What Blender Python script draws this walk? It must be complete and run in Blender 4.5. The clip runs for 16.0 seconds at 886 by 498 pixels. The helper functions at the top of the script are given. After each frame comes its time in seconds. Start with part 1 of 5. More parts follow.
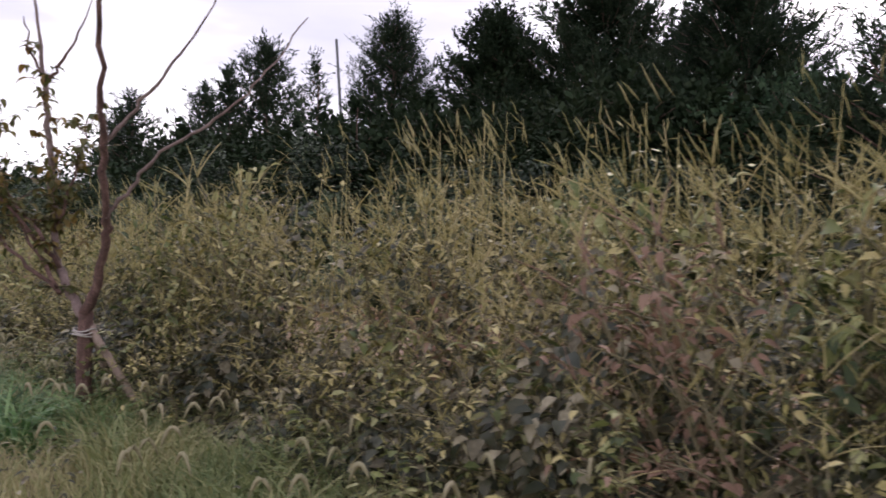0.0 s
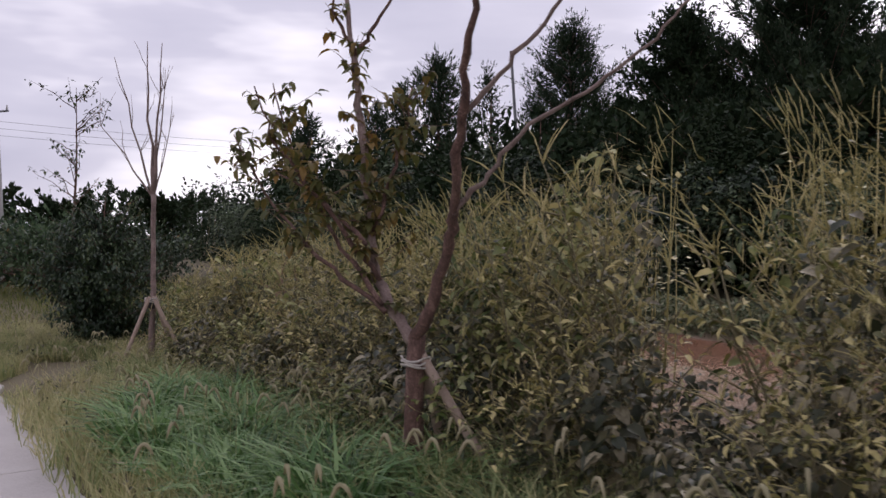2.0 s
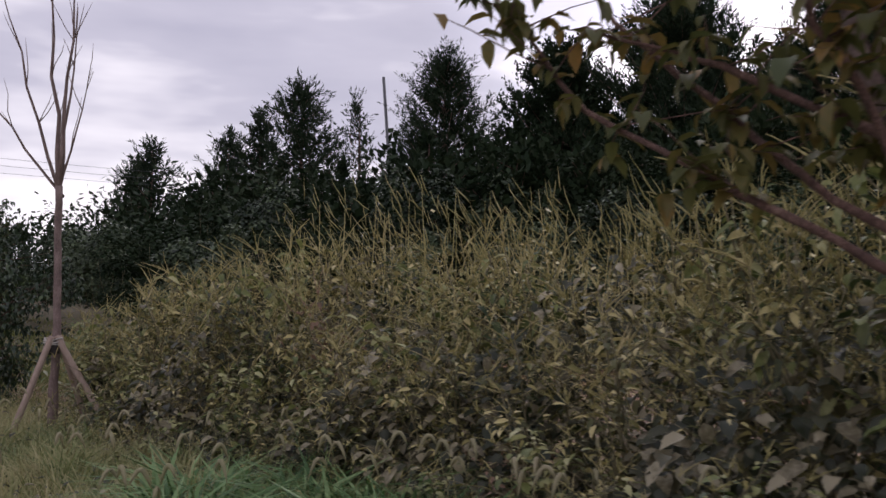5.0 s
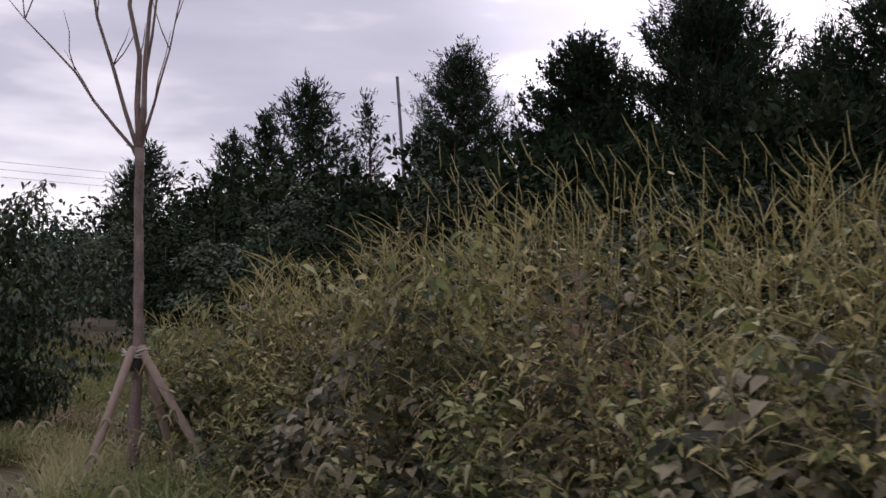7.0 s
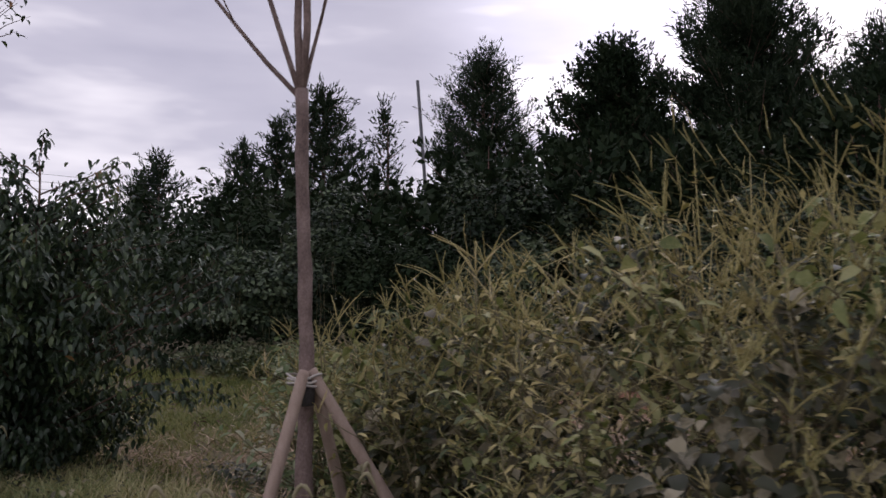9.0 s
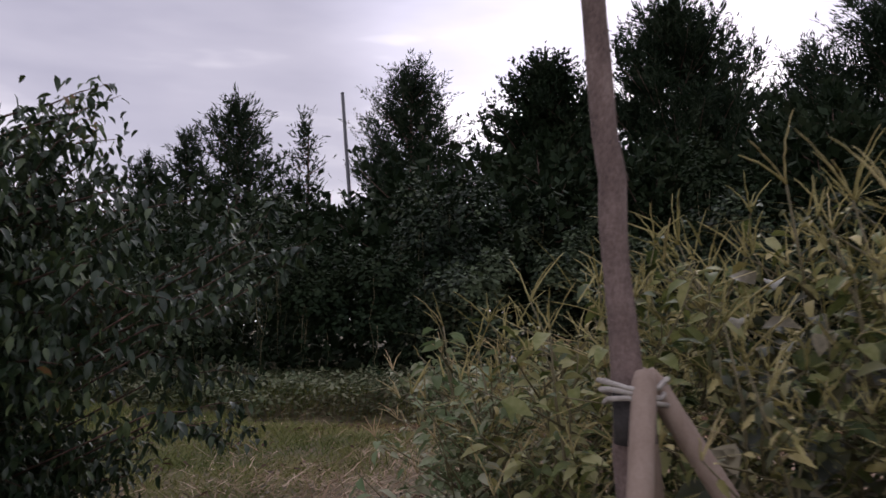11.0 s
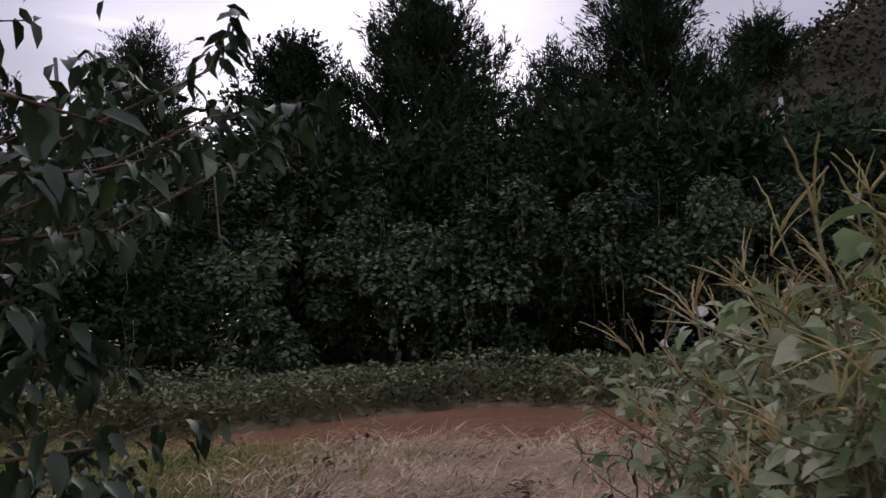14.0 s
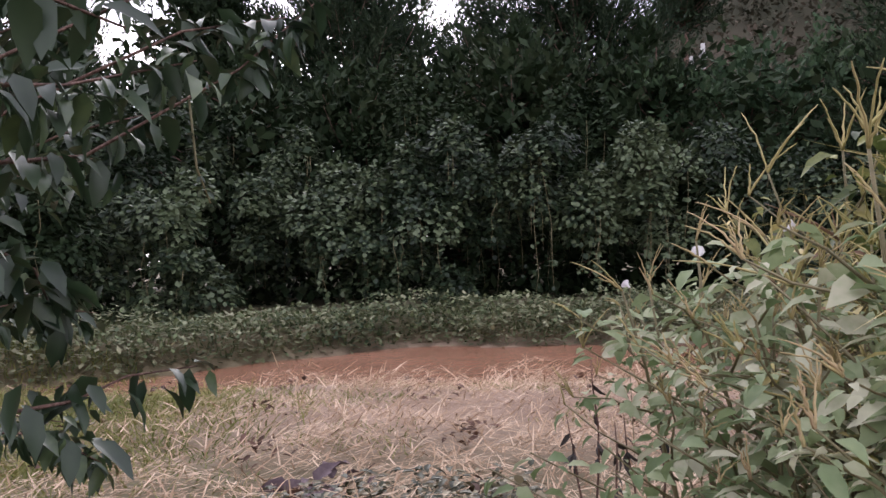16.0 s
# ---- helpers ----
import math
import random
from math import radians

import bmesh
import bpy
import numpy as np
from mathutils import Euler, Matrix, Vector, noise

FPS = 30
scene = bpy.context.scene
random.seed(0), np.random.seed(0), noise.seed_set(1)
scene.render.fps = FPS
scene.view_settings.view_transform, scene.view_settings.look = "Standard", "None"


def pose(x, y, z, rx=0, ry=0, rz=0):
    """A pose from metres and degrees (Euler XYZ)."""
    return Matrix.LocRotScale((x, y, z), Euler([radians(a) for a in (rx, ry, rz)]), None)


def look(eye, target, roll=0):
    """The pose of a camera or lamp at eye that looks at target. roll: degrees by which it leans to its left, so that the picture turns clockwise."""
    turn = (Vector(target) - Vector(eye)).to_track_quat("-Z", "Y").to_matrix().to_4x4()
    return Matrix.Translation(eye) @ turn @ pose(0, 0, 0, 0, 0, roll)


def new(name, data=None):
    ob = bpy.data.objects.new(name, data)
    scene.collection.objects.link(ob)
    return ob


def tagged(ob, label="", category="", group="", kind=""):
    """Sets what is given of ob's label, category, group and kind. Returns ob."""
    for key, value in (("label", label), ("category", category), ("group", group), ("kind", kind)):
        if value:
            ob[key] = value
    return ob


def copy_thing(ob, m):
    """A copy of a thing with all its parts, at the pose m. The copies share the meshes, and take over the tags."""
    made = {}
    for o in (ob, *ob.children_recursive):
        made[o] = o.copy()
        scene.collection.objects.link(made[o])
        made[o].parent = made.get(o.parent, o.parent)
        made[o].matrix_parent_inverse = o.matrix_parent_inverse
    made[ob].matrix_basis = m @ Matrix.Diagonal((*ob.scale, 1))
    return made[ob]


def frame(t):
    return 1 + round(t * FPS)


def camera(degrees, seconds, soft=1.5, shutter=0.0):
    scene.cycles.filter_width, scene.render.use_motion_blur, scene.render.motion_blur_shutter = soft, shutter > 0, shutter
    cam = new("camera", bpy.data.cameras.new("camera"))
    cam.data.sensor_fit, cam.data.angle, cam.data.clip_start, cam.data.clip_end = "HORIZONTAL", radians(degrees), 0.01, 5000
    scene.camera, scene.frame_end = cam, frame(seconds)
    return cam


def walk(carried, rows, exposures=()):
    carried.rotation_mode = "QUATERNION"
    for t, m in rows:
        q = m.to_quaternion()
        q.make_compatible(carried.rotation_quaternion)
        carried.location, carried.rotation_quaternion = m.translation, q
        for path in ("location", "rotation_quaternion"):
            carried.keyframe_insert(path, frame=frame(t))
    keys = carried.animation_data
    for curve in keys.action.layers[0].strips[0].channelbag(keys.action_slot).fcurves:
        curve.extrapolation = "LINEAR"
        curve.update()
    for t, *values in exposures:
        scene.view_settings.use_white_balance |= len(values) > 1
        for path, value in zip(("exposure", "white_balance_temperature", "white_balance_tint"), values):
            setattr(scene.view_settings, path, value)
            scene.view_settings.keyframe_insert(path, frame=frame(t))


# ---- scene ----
cam = camera(57.46, 16.0, soft=1.5, shutter=0.3)
# seconds, eye, a point looked at, roll
PATH = [
    (0, (3.843, 5.113, 2.074), (3.677, 7.105, 2.000), 0.9),
    (0.5, (3.434, 5.443, 2.021), (3.105, 7.415, 1.950), 0.4),
    (1, (2.902, 5.813, 1.967), (2.445, 7.760, 1.923), 0.2),
    (1.5, (2.393, 6.159, 1.926), (1.874, 8.090, 1.883), 0.1),
    (2, (1.879, 6.544, 1.915), (1.342, 8.470, 1.880), 0.2),
    (2.5, (1.336, 6.916, 1.889), (0.805, 8.844, 1.872), 0.2),
    (3, (0.824, 7.420, 1.850), (0.402, 9.375, 1.844), 0.9),
    (6, (-2.374, 10.302, 1.443), (-2.479, 12.297, 1.531), -0.3),
    (6.5, (-2.834, 10.837, 1.407), (-2.942, 12.832, 1.498), -0.2),
    (7, (-3.285, 11.330, 1.404), (-3.389, 13.325, 1.493), -0.0),
    (7.5, (-3.710, 11.783, 1.381), (-3.810, 13.778, 1.472), -0.2),
    (8, (-4.188, 12.272, 1.366), (-4.289, 14.267, 1.470), -0.2),
    (8.5, (-4.642, 12.766, 1.351), (-4.735, 14.761, 1.470), -0.3),
    (9, (-5.131, 13.242, 1.307), (-5.223, 15.236, 1.428), -0.3),
    (9.5, (-5.581, 13.769, 1.263), (-5.672, 15.763, 1.396), -0.5),
    (10, (-6.075, 14.229, 1.204), (-6.108, 16.224, 1.346), -0.5),
    (12.5, (-7.535, 17.453, 0.852), (-6.970, 19.345, 1.168), -1.4),
    (13, (-7.720, 17.704, 0.842), (-7.011, 19.541, 1.191), -1.9),
    (13.5, (-7.792, 17.917, 0.857), (-7.025, 19.754, 1.047), -2.0),
    (14, (-7.896, 18.068, 0.854), (-7.072, 19.882, 1.026), -2.0),
    (14.5, (-7.985, 18.251, 0.858), (-7.145, 20.058, 1.030), -2.1),
    (15, (-8.023, 18.299, 0.864), (-7.122, 20.079, 0.992), -2.1),
    (15.5, (-8.010, 18.313, 0.860), (-7.048, 20.066, 0.915), -2.0),
    (16, (-8.012, 18.308, 0.856), (-7.016, 20.043, 0.877), -1.9),
]
EXPOSURES = [(0.0, 0.78), (0.6, 0.56), (1.6, 0.33), (3.0, 0.18), (6.0, 0.1), (10.0, 0.06), (12.0, 0.04), (13.3, -0.42), (14.0, 0.0), (15.0, 0.62), (16.0, 1.4)]
walk(cam, [(t, look(eye, aim, roll)) for t, eye, aim, roll in PATH], EXPOSURES)

# ---- world and light ----
def node(tree, kind, **values):
    n = tree.nodes.new(kind)
    for key, value in values.items():
        if key in n.inputs:
            n.inputs[key].default_value = value
    return n


world = bpy.data.worlds.new("overcast_sky")
scene.world = world
world.use_nodes = True
wt = world.node_tree
wt.nodes.clear()
w_out = wt.nodes.new("ShaderNodeOutputWorld")
w_bg = wt.nodes.new("ShaderNodeBackground")
w_sky = wt.nodes.new("ShaderNodeTexSky")
w_sky.sky_type, w_sky.sun_disc = "NISHITA", False
w_sky.sun_elevation, w_sky.sun_rotation = radians(25), radians(22)
w_co = wt.nodes.new("ShaderNodeTexCoord")
w_map = wt.nodes.new("ShaderNodeMapping")
w_map.inputs["Scale"].default_value = (1.2, 1.2, 4.6)
w_map.inputs["Location"].default_value = (0.35, 0.1, 0.3)
w_noise = node(wt, "ShaderNodeTexNoise", Scale=1.15, Detail=5.0, Roughness=0.52)
w_ramp = wt.nodes.new("ShaderNodeValToRGB")
w_ramp.color_ramp.elements[0].position, w_ramp.color_ramp.elements[0].color = 0.36, (0.49, 0.468, 0.62, 1)
w_ramp.color_ramp.elements[1].position, w_ramp.color_ramp.elements[1].color = 0.64, (1.36, 1.27, 1.38, 1)
w_mid = w_ramp.color_ramp.elements.new(0.52)
w_mid.color = (0.70, 0.66, 0.81, 1)
w_mix = wt.nodes.new("ShaderNodeMix")
w_mix.data_type = "RGBA"
w_mix.inputs[0].default_value = 0.93
w_scale = wt.nodes.new("ShaderNodeMix")
w_scale.data_type, w_scale.blend_type = "RGBA", "MULTIPLY"
w_scale.inputs[0].default_value = 1.0
w_scale.inputs[7].default_value = (0.1, 0.1, 0.1, 1)
wt.links.new(w_co.outputs["Generated"], w_map.inputs["Vector"])
wt.links.new(w_map.outputs["Vector"], w_noise.inputs["Vector"])
wt.links.new(w_noise.outputs["Fac"], w_ramp.inputs["Fac"])
wt.links.new(w_sky.outputs["Color"], w_scale.inputs[6])
wt.links.new(w_scale.outputs[2], w_mix.inputs[6])
wt.links.new(w_ramp.outputs["Color"], w_mix.inputs[7])
# the cloud is thinner, and brighter, round the hidden sun
SUN_WAY = Vector((0.27, 0.86, 0.42)).normalized()
w_dot = wt.nodes.new("ShaderNodeVectorMath")
w_dot.operation = "DOT_PRODUCT"
w_dot.inputs[1].default_value = SUN_WAY
w_glow = wt.nodes.new("ShaderNodeMapRange")
w_glow.interpolation_type = "SMOOTHSTEP"
for key, value in (("From Min", 0.92), ("From Max", 1.0), ("To Min", 1.0), ("To Max", 1.8)):
    w_glow.inputs[key].default_value = value
w_lift = wt.nodes.new("ShaderNodeVectorMath")
w_lift.operation = "SCALE"
wt.links.new(w_co.outputs["Generated"], w_dot.inputs[0])
wt.links.new(w_dot.outputs["Value"], w_glow.inputs["Value"])
wt.links.new(w_mix.outputs[2], w_lift.inputs[0])
wt.links.new(w_glow.outputs["Result"], w_lift.inputs["Scale"])
wt.links.new(w_lift.outputs["Vector"], w_bg.inputs["Color"])
w_bg.inputs["Strength"].default_value = 0.84
wt.links.new(w_bg.outputs["Background"], w_out.inputs["Surface"])

sun_data = bpy.data.lights.new("sun", "SUN")
sun_data.energy, sun_data.angle, sun_data.color = 0.5, radians(40), (1.0, 0.95, 0.9)
sun = new("sun", sun_data)
sun.matrix_world = look((0, 0, 0), -SUN_WAY)


# ---- materials ----
def ramp_node(tree, stops):
    r = tree.nodes.new("ShaderNodeValToRGB")
    r.color_ramp.elements[0].position, r.color_ramp.elements[0].color = stops[0][0], (*stops[0][1], 1)
    r.color_ramp.elements[1].position, r.color_ramp.elements[1].color = stops[-1][0], (*stops[-1][1], 1)
    for p, c in stops[1:-1]:
        r.color_ramp.elements.new(p).color = (*c, 1)
    return r


def blank(name):
    m = bpy.data.materials.new(name)
    m.use_nodes = True
    t = m.node_tree
    t.nodes.clear()
    out = t.nodes.new("ShaderNodeOutputMaterial")
    bsdf = t.nodes.new("ShaderNodeBsdfPrincipled")
    t.links.new(bsdf.outputs["BSDF"], out.inputs["Surface"])
    return m, t, bsdf, out


def leaf_material(name, stops, rough=0.55, through_light=0.3, patch=1.2, spec=0.4, sway=0.45, own=0.22):
    """Leaves: each island takes its own tone, shifted by broad patches in the stand and by the plant it is on."""
    m, t, bsdf, out = blank(name)
    geo = t.nodes.new("ShaderNodeNewGeometry")
    info = t.nodes.new("ShaderNodeObjectInfo")
    broad = node(t, "ShaderNodeTexNoise", Scale=patch, Detail=2.0)
    fine = node(t, "ShaderNodeTexNoise", Scale=38.0, Detail=3.0)
    t.links.new(geo.outputs["Position"], broad.inputs["Vector"])
    t.links.new(geo.outputs["Position"], fine.inputs["Vector"])

    def calc(op, a, b):
        n = t.nodes.new("ShaderNodeMath")
        n.operation = op
        for i, v in enumerate((a, b)):
            if isinstance(v, (int, float)):
                n.inputs[i].default_value = v
            else:
                t.links.new(v, n.inputs[i])
        return n.outputs[0]

    tone = calc("MULTIPLY", geo.outputs["Random Per Island"], sway)
    tone = calc("ADD", tone, calc("MULTIPLY", calc("SUBTRACT", broad.outputs["Fac"], 0.35), 1.1))
    tone = calc("ADD", tone, calc("MULTIPLY", info.outputs["Random"], own))
    tone = calc("ADD", tone, calc("MULTIPLY", calc("SUBTRACT", fine.outputs["Fac"], 0.5), 0.3))
    r = ramp_node(t, stops)
    t.links.new(tone, r.inputs["Fac"])
    t.links.new(r.outputs["Color"], bsdf.inputs["Base Color"])
    bsdf.inputs["Roughness"].default_value = rough
    bsdf.inputs["Specular IOR Level"].default_value = spec
    if through_light:
        tl = t.nodes.new("ShaderNodeBsdfTranslucent")
        mix = t.nodes.new("ShaderNodeMixShader")
        mix.inputs[0].default_value = through_light
        t.links.new(r.outputs["Color"], tl.inputs["Color"])
        t.links.new(bsdf.outputs["BSDF"], mix.inputs[1])
        t.links.new(tl.outputs["BSDF"], mix.inputs[2])
        t.links.new(mix.outputs["Shader"], out.inputs["Surface"])
    return m


def rough_material(name, stops, scale=3.0, fine=40.0, rough=0.9, bump=0.4, stretch=(1, 1, 1), depth=0.02):
    """Bark, soil, concrete: tone at two scales with matching relief."""
    m, t, bsdf, out = blank(name)
    co = t.nodes.new("ShaderNodeTexCoord")
    mp = t.nodes.new("ShaderNodeMapping")
    mp.inputs["Scale"].default_value = stretch
    t.links.new(co.outputs["Object"], mp.inputs["Vector"])
    a = node(t, "ShaderNodeTexNoise", Scale=scale, Detail=6.0, Roughness=0.6)
    b = node(t, "ShaderNodeTexNoise", Scale=fine, Detail=4.0, Roughness=0.65)
    t.links.new(mp.outputs["Vector"], a.inputs["Vector"])
    t.links.new(mp.outputs["Vector"], b.inputs["Vector"])
    mix = t.nodes.new("ShaderNodeMix")
    mix.inputs[0].default_value = 0.45
    t.links.new(a.outputs["Fac"], mix.inputs[2])
    t.links.new(b.outputs["Fac"], mix.inputs[3])
    r = ramp_node(t, stops)
    t.links.new(mix.outputs[0], r.inputs["Fac"])
    t.links.new(r.outputs["Color"], bsdf.inputs["Base Color"])
    bp = node(t, "ShaderNodeBump", Strength=bump, Distance=depth)
    t.links.new(mix.outputs[0], bp.inputs["Height"])
    t.links.new(bp.outputs["Normal"], bsdf.inputs["Normal"])
    bsdf.inputs["Roughness"].default_value = rough
    return m


M_WEED = leaf_material("weed_leaf", [(0.1, (0.032, 0.042, 0.014)), (0.5, (0.115, 0.115, 0.034)), (0.78, (0.32, 0.28, 0.09)), (1.0, (0.56, 0.48, 0.21))], rough=0.45, through_light=0.2, sway=0.95)
M_GREENWEED = leaf_material("green_weed_leaf", [(0.1, (0.026, 0.048, 0.015)), (0.5, (0.085, 0.115, 0.033)), (0.8, (0.24, 0.265, 0.085)), (1.05, (0.47, 0.46, 0.22))], rough=0.42, through_light=0.28, sway=0.8)
M_SEED = leaf_material("seed_head", [(0.1, (0.28, 0.26, 0.095)), (0.5, (0.46, 0.40, 0.17)), (0.95, (0.58, 0.48, 0.26))], rough=0.8, through_light=0.15)
M_DRY = leaf_material("dry_leaf", [(0.1, (0.15, 0.09, 0.055)), (0.5, (0.29, 0.18, 0.12)), (0.95, (0.40, 0.27, 0.19))], rough=0.7)
M_PALE = leaf_material("silted_leaf", [(0.1, (0.11, 0.165, 0.06)), (0.45, (0.17, 0.24, 0.11)), (0.8, (0.32, 0.38, 0.21)), (1.05, (0.52, 0.52, 0.37))], rough=0.6, through_light=0.3, sway=0.75)
M_TAN = leaf_material("tan_seed_head", [(0.1, (0.337, 0.304, 0.119)), (0.5, (0.479, 0.392, 0.196)), (0.95, (0.551, 0.402, 0.246))], rough=0.85, through_light=0.15)
M_STEM = rough_material("weed_stem", [(0.3, (0.13, 0.12, 0.06)), (0.7, (0.24, 0.20, 0.11))], scale=8, rough=0.7)
# dark stops stand for shade low among the weeds, the pale one for highlights
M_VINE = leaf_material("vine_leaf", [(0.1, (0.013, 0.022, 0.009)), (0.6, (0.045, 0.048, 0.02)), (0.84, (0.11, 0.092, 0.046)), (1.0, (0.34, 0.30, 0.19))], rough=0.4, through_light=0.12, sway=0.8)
M_GRASS = leaf_material("strip_grass", [(0.05, (0.13, 0.19, 0.075)), (0.35, (0.29, 0.32, 0.13)), (0.65, (0.50, 0.45, 0.23)), (0.98, (0.66, 0.57, 0.36))], rough=0.6, patch=0.8)
M_LUSH = leaf_material("lush_grass", [(0.1, (0.028, 0.07, 0.022)), (0.6, (0.14, 0.265, 0.085)), (0.95, (0.30, 0.43, 0.18))], rough=0.42, sway=0.75)
M_LAWN = leaf_material("plain_grass", [(0.1, (0.0735, 0.1, 0.028)), (0.5, (0.179, 0.2, 0.056)), (0.95, (0.336, 0.3, 0.112))], rough=0.6, patch=0.8, spec=0.25)
M_BANK = leaf_material("bank_grass", [(0.1, (0.035, 0.065, 0.026)), (0.5, (0.085, 0.12, 0.048)), (0.95, (0.18, 0.18, 0.085))], rough=0.65, patch=0.8, spec=0.25)
M_DEAD = leaf_material("dead_leaf", [(0.1, (0.05, 0.03, 0.022)), (0.5, (0.12, 0.065, 0.045)), (0.95, (0.24, 0.14, 0.10))], rough=0.7, through_light=0.1)
M_HILL = leaf_material("hill_scrub", [(0.1, (0.035, 0.04, 0.025)), (0.5, (0.075, 0.068, 0.048)), (0.95, (0.14, 0.105, 0.085))], rough=0.9, through_light=0.0, patch=0.12, spec=0.1)
M_FOX = leaf_material("foxtail_head", [(0.1, (0.33, 0.32, 0.17)), (0.9, (0.48, 0.42, 0.28))], rough=0.85)
M_FLAT = leaf_material("flattened_grass", [(0.12, (0.11, 0.0672, 0.036)), (0.45, (0.34, 0.226, 0.135)), (0.8, (0.56, 0.403, 0.27)), (1.0, (0.7, 0.547, 0.396))], rough=0.8, through_light=0.1, patch=1.6, sway=0.8)
M_CON = leaf_material("conifer_needles", [(0.1, (0.011, 0.021, 0.011)), (0.5, (0.024, 0.041, 0.02)), (0.95, (0.055, 0.072, 0.038))], rough=0.7, through_light=0.08, patch=0.5, spec=0.15)
# green kept near-black: the shade within the wood is put into this colour
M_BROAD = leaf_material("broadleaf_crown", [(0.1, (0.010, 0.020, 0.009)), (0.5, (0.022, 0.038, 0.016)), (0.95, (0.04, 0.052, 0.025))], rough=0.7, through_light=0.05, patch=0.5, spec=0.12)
# low stops stand for shaded gaps in the mounds, the top for lit leaves
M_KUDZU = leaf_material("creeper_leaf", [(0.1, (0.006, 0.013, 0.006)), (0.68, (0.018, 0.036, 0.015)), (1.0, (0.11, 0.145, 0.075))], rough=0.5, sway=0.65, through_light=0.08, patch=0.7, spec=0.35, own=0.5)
M_BANKLEAF = leaf_material("bank_weed_leaf", [(0.1, (0.035, 0.055, 0.025)), (0.5, (0.13, 0.165, 0.075)), (1.0, (0.32, 0.32, 0.20))], rough=0.6, sway=0.8, through_light=0.1, patch=0.7, spec=0.3)
M_LOCUST = leaf_material("feathery_crown", [(0.1, (0.032, 0.062, 0.032)), (0.5, (0.065, 0.11, 0.055)), (0.95, (0.125, 0.165, 0.085))], rough=0.6, spec=0.2, patch=0.5)
M_SHRUB = leaf_material("shrub_leaf", [(0.1, (0.012, 0.026, 0.013)), (0.6, (0.034, 0.06, 0.027)), (0.93, (0.11, 0.15, 0.055)), (1.0, (0.26, 0.13, 0.06))], rough=0.4, through_light=0.12, spec=0.5, sway=0.55)
M_T1LEAF = leaf_material("street_tree_leaf", [(0.1, (0.063, 0.0808, 0.0245)), (0.5, (0.126, 0.119, 0.035)), (0.8, (0.252, 0.152, 0.042)), (1.0, (0.42, 0.19, 0.049))], rough=0.5, sway=0.5)
M_BARK = rough_material("young_bark", [(0.34, (0.0935, 0.066, 0.0577)), (0.5, (0.209, 0.15, 0.13)), (0.68, (0.363, 0.276, 0.242))], scale=7, fine=80, bump=0.8, stretch=(1.6, 1.6, 0.8))
M_DARKBARK = rough_material("dark_bark", [(0.36, (0.05, 0.028, 0.0221)), (0.52, (0.138, 0.078, 0.0607)), (0.66, (0.3, 0.19, 0.152))], scale=9, fine=70, bump=1.0, stretch=(1.6, 1.6, 0.8))
M_STAKE = rough_material("stake_wood", [(0.3, (0.26, 0.19, 0.145)), (0.55, (0.38, 0.29, 0.23)), (0.8, (0.48, 0.39, 0.32))], scale=4, fine=50, bump=0.3, stretch=(6, 6, 1))
M_ROPE = rough_material("pale_rope", [(0.3, (0.36, 0.32, 0.28)), (0.7, (0.62, 0.58, 0.52))], scale=30, fine=140, bump=0.5)
M_WRAP = rough_material("dark_wrap", [(0.3, (0.03, 0.028, 0.028)), (0.7, (0.09, 0.08, 0.075))], scale=20, fine=80)
M_POLE = rough_material("grey_pole", [(0.3, (0.10, 0.10, 0.11)), (0.7, (0.18, 0.18, 0.19))], scale=2, fine=20, rough=0.7)
M_CONCPOLE = rough_material("concrete_pole", [(0.3, (0.40, 0.39, 0.38)), (0.7, (0.55, 0.54, 0.52))], scale=2, fine=30)
M_CONCRETE = rough_material("path_concrete", [(0.25, (0.36, 0.33, 0.31)), (0.5, (0.50, 0.465, 0.44)), (0.75, (0.58, 0.55, 0.52))], scale=0.9, fine=45, bump=0.15, depth=0.01)
M_WIRE = rough_material("wire", [(0.3, (0.09, 0.09, 0.10)), (0.7, (0.14, 0.14, 0.15))])
M_PETAL = leaf_material("white_petal", [(0.1, (0.70, 0.68, 0.70)), (0.9, (0.82, 0.80, 0.82))], rough=0.6)
M_CLOTH = rough_material("purple_withered", [(0.3, (0.075, 0.05, 0.06)), (0.7, (0.20, 0.15, 0.16))], scale=14, fine=60)


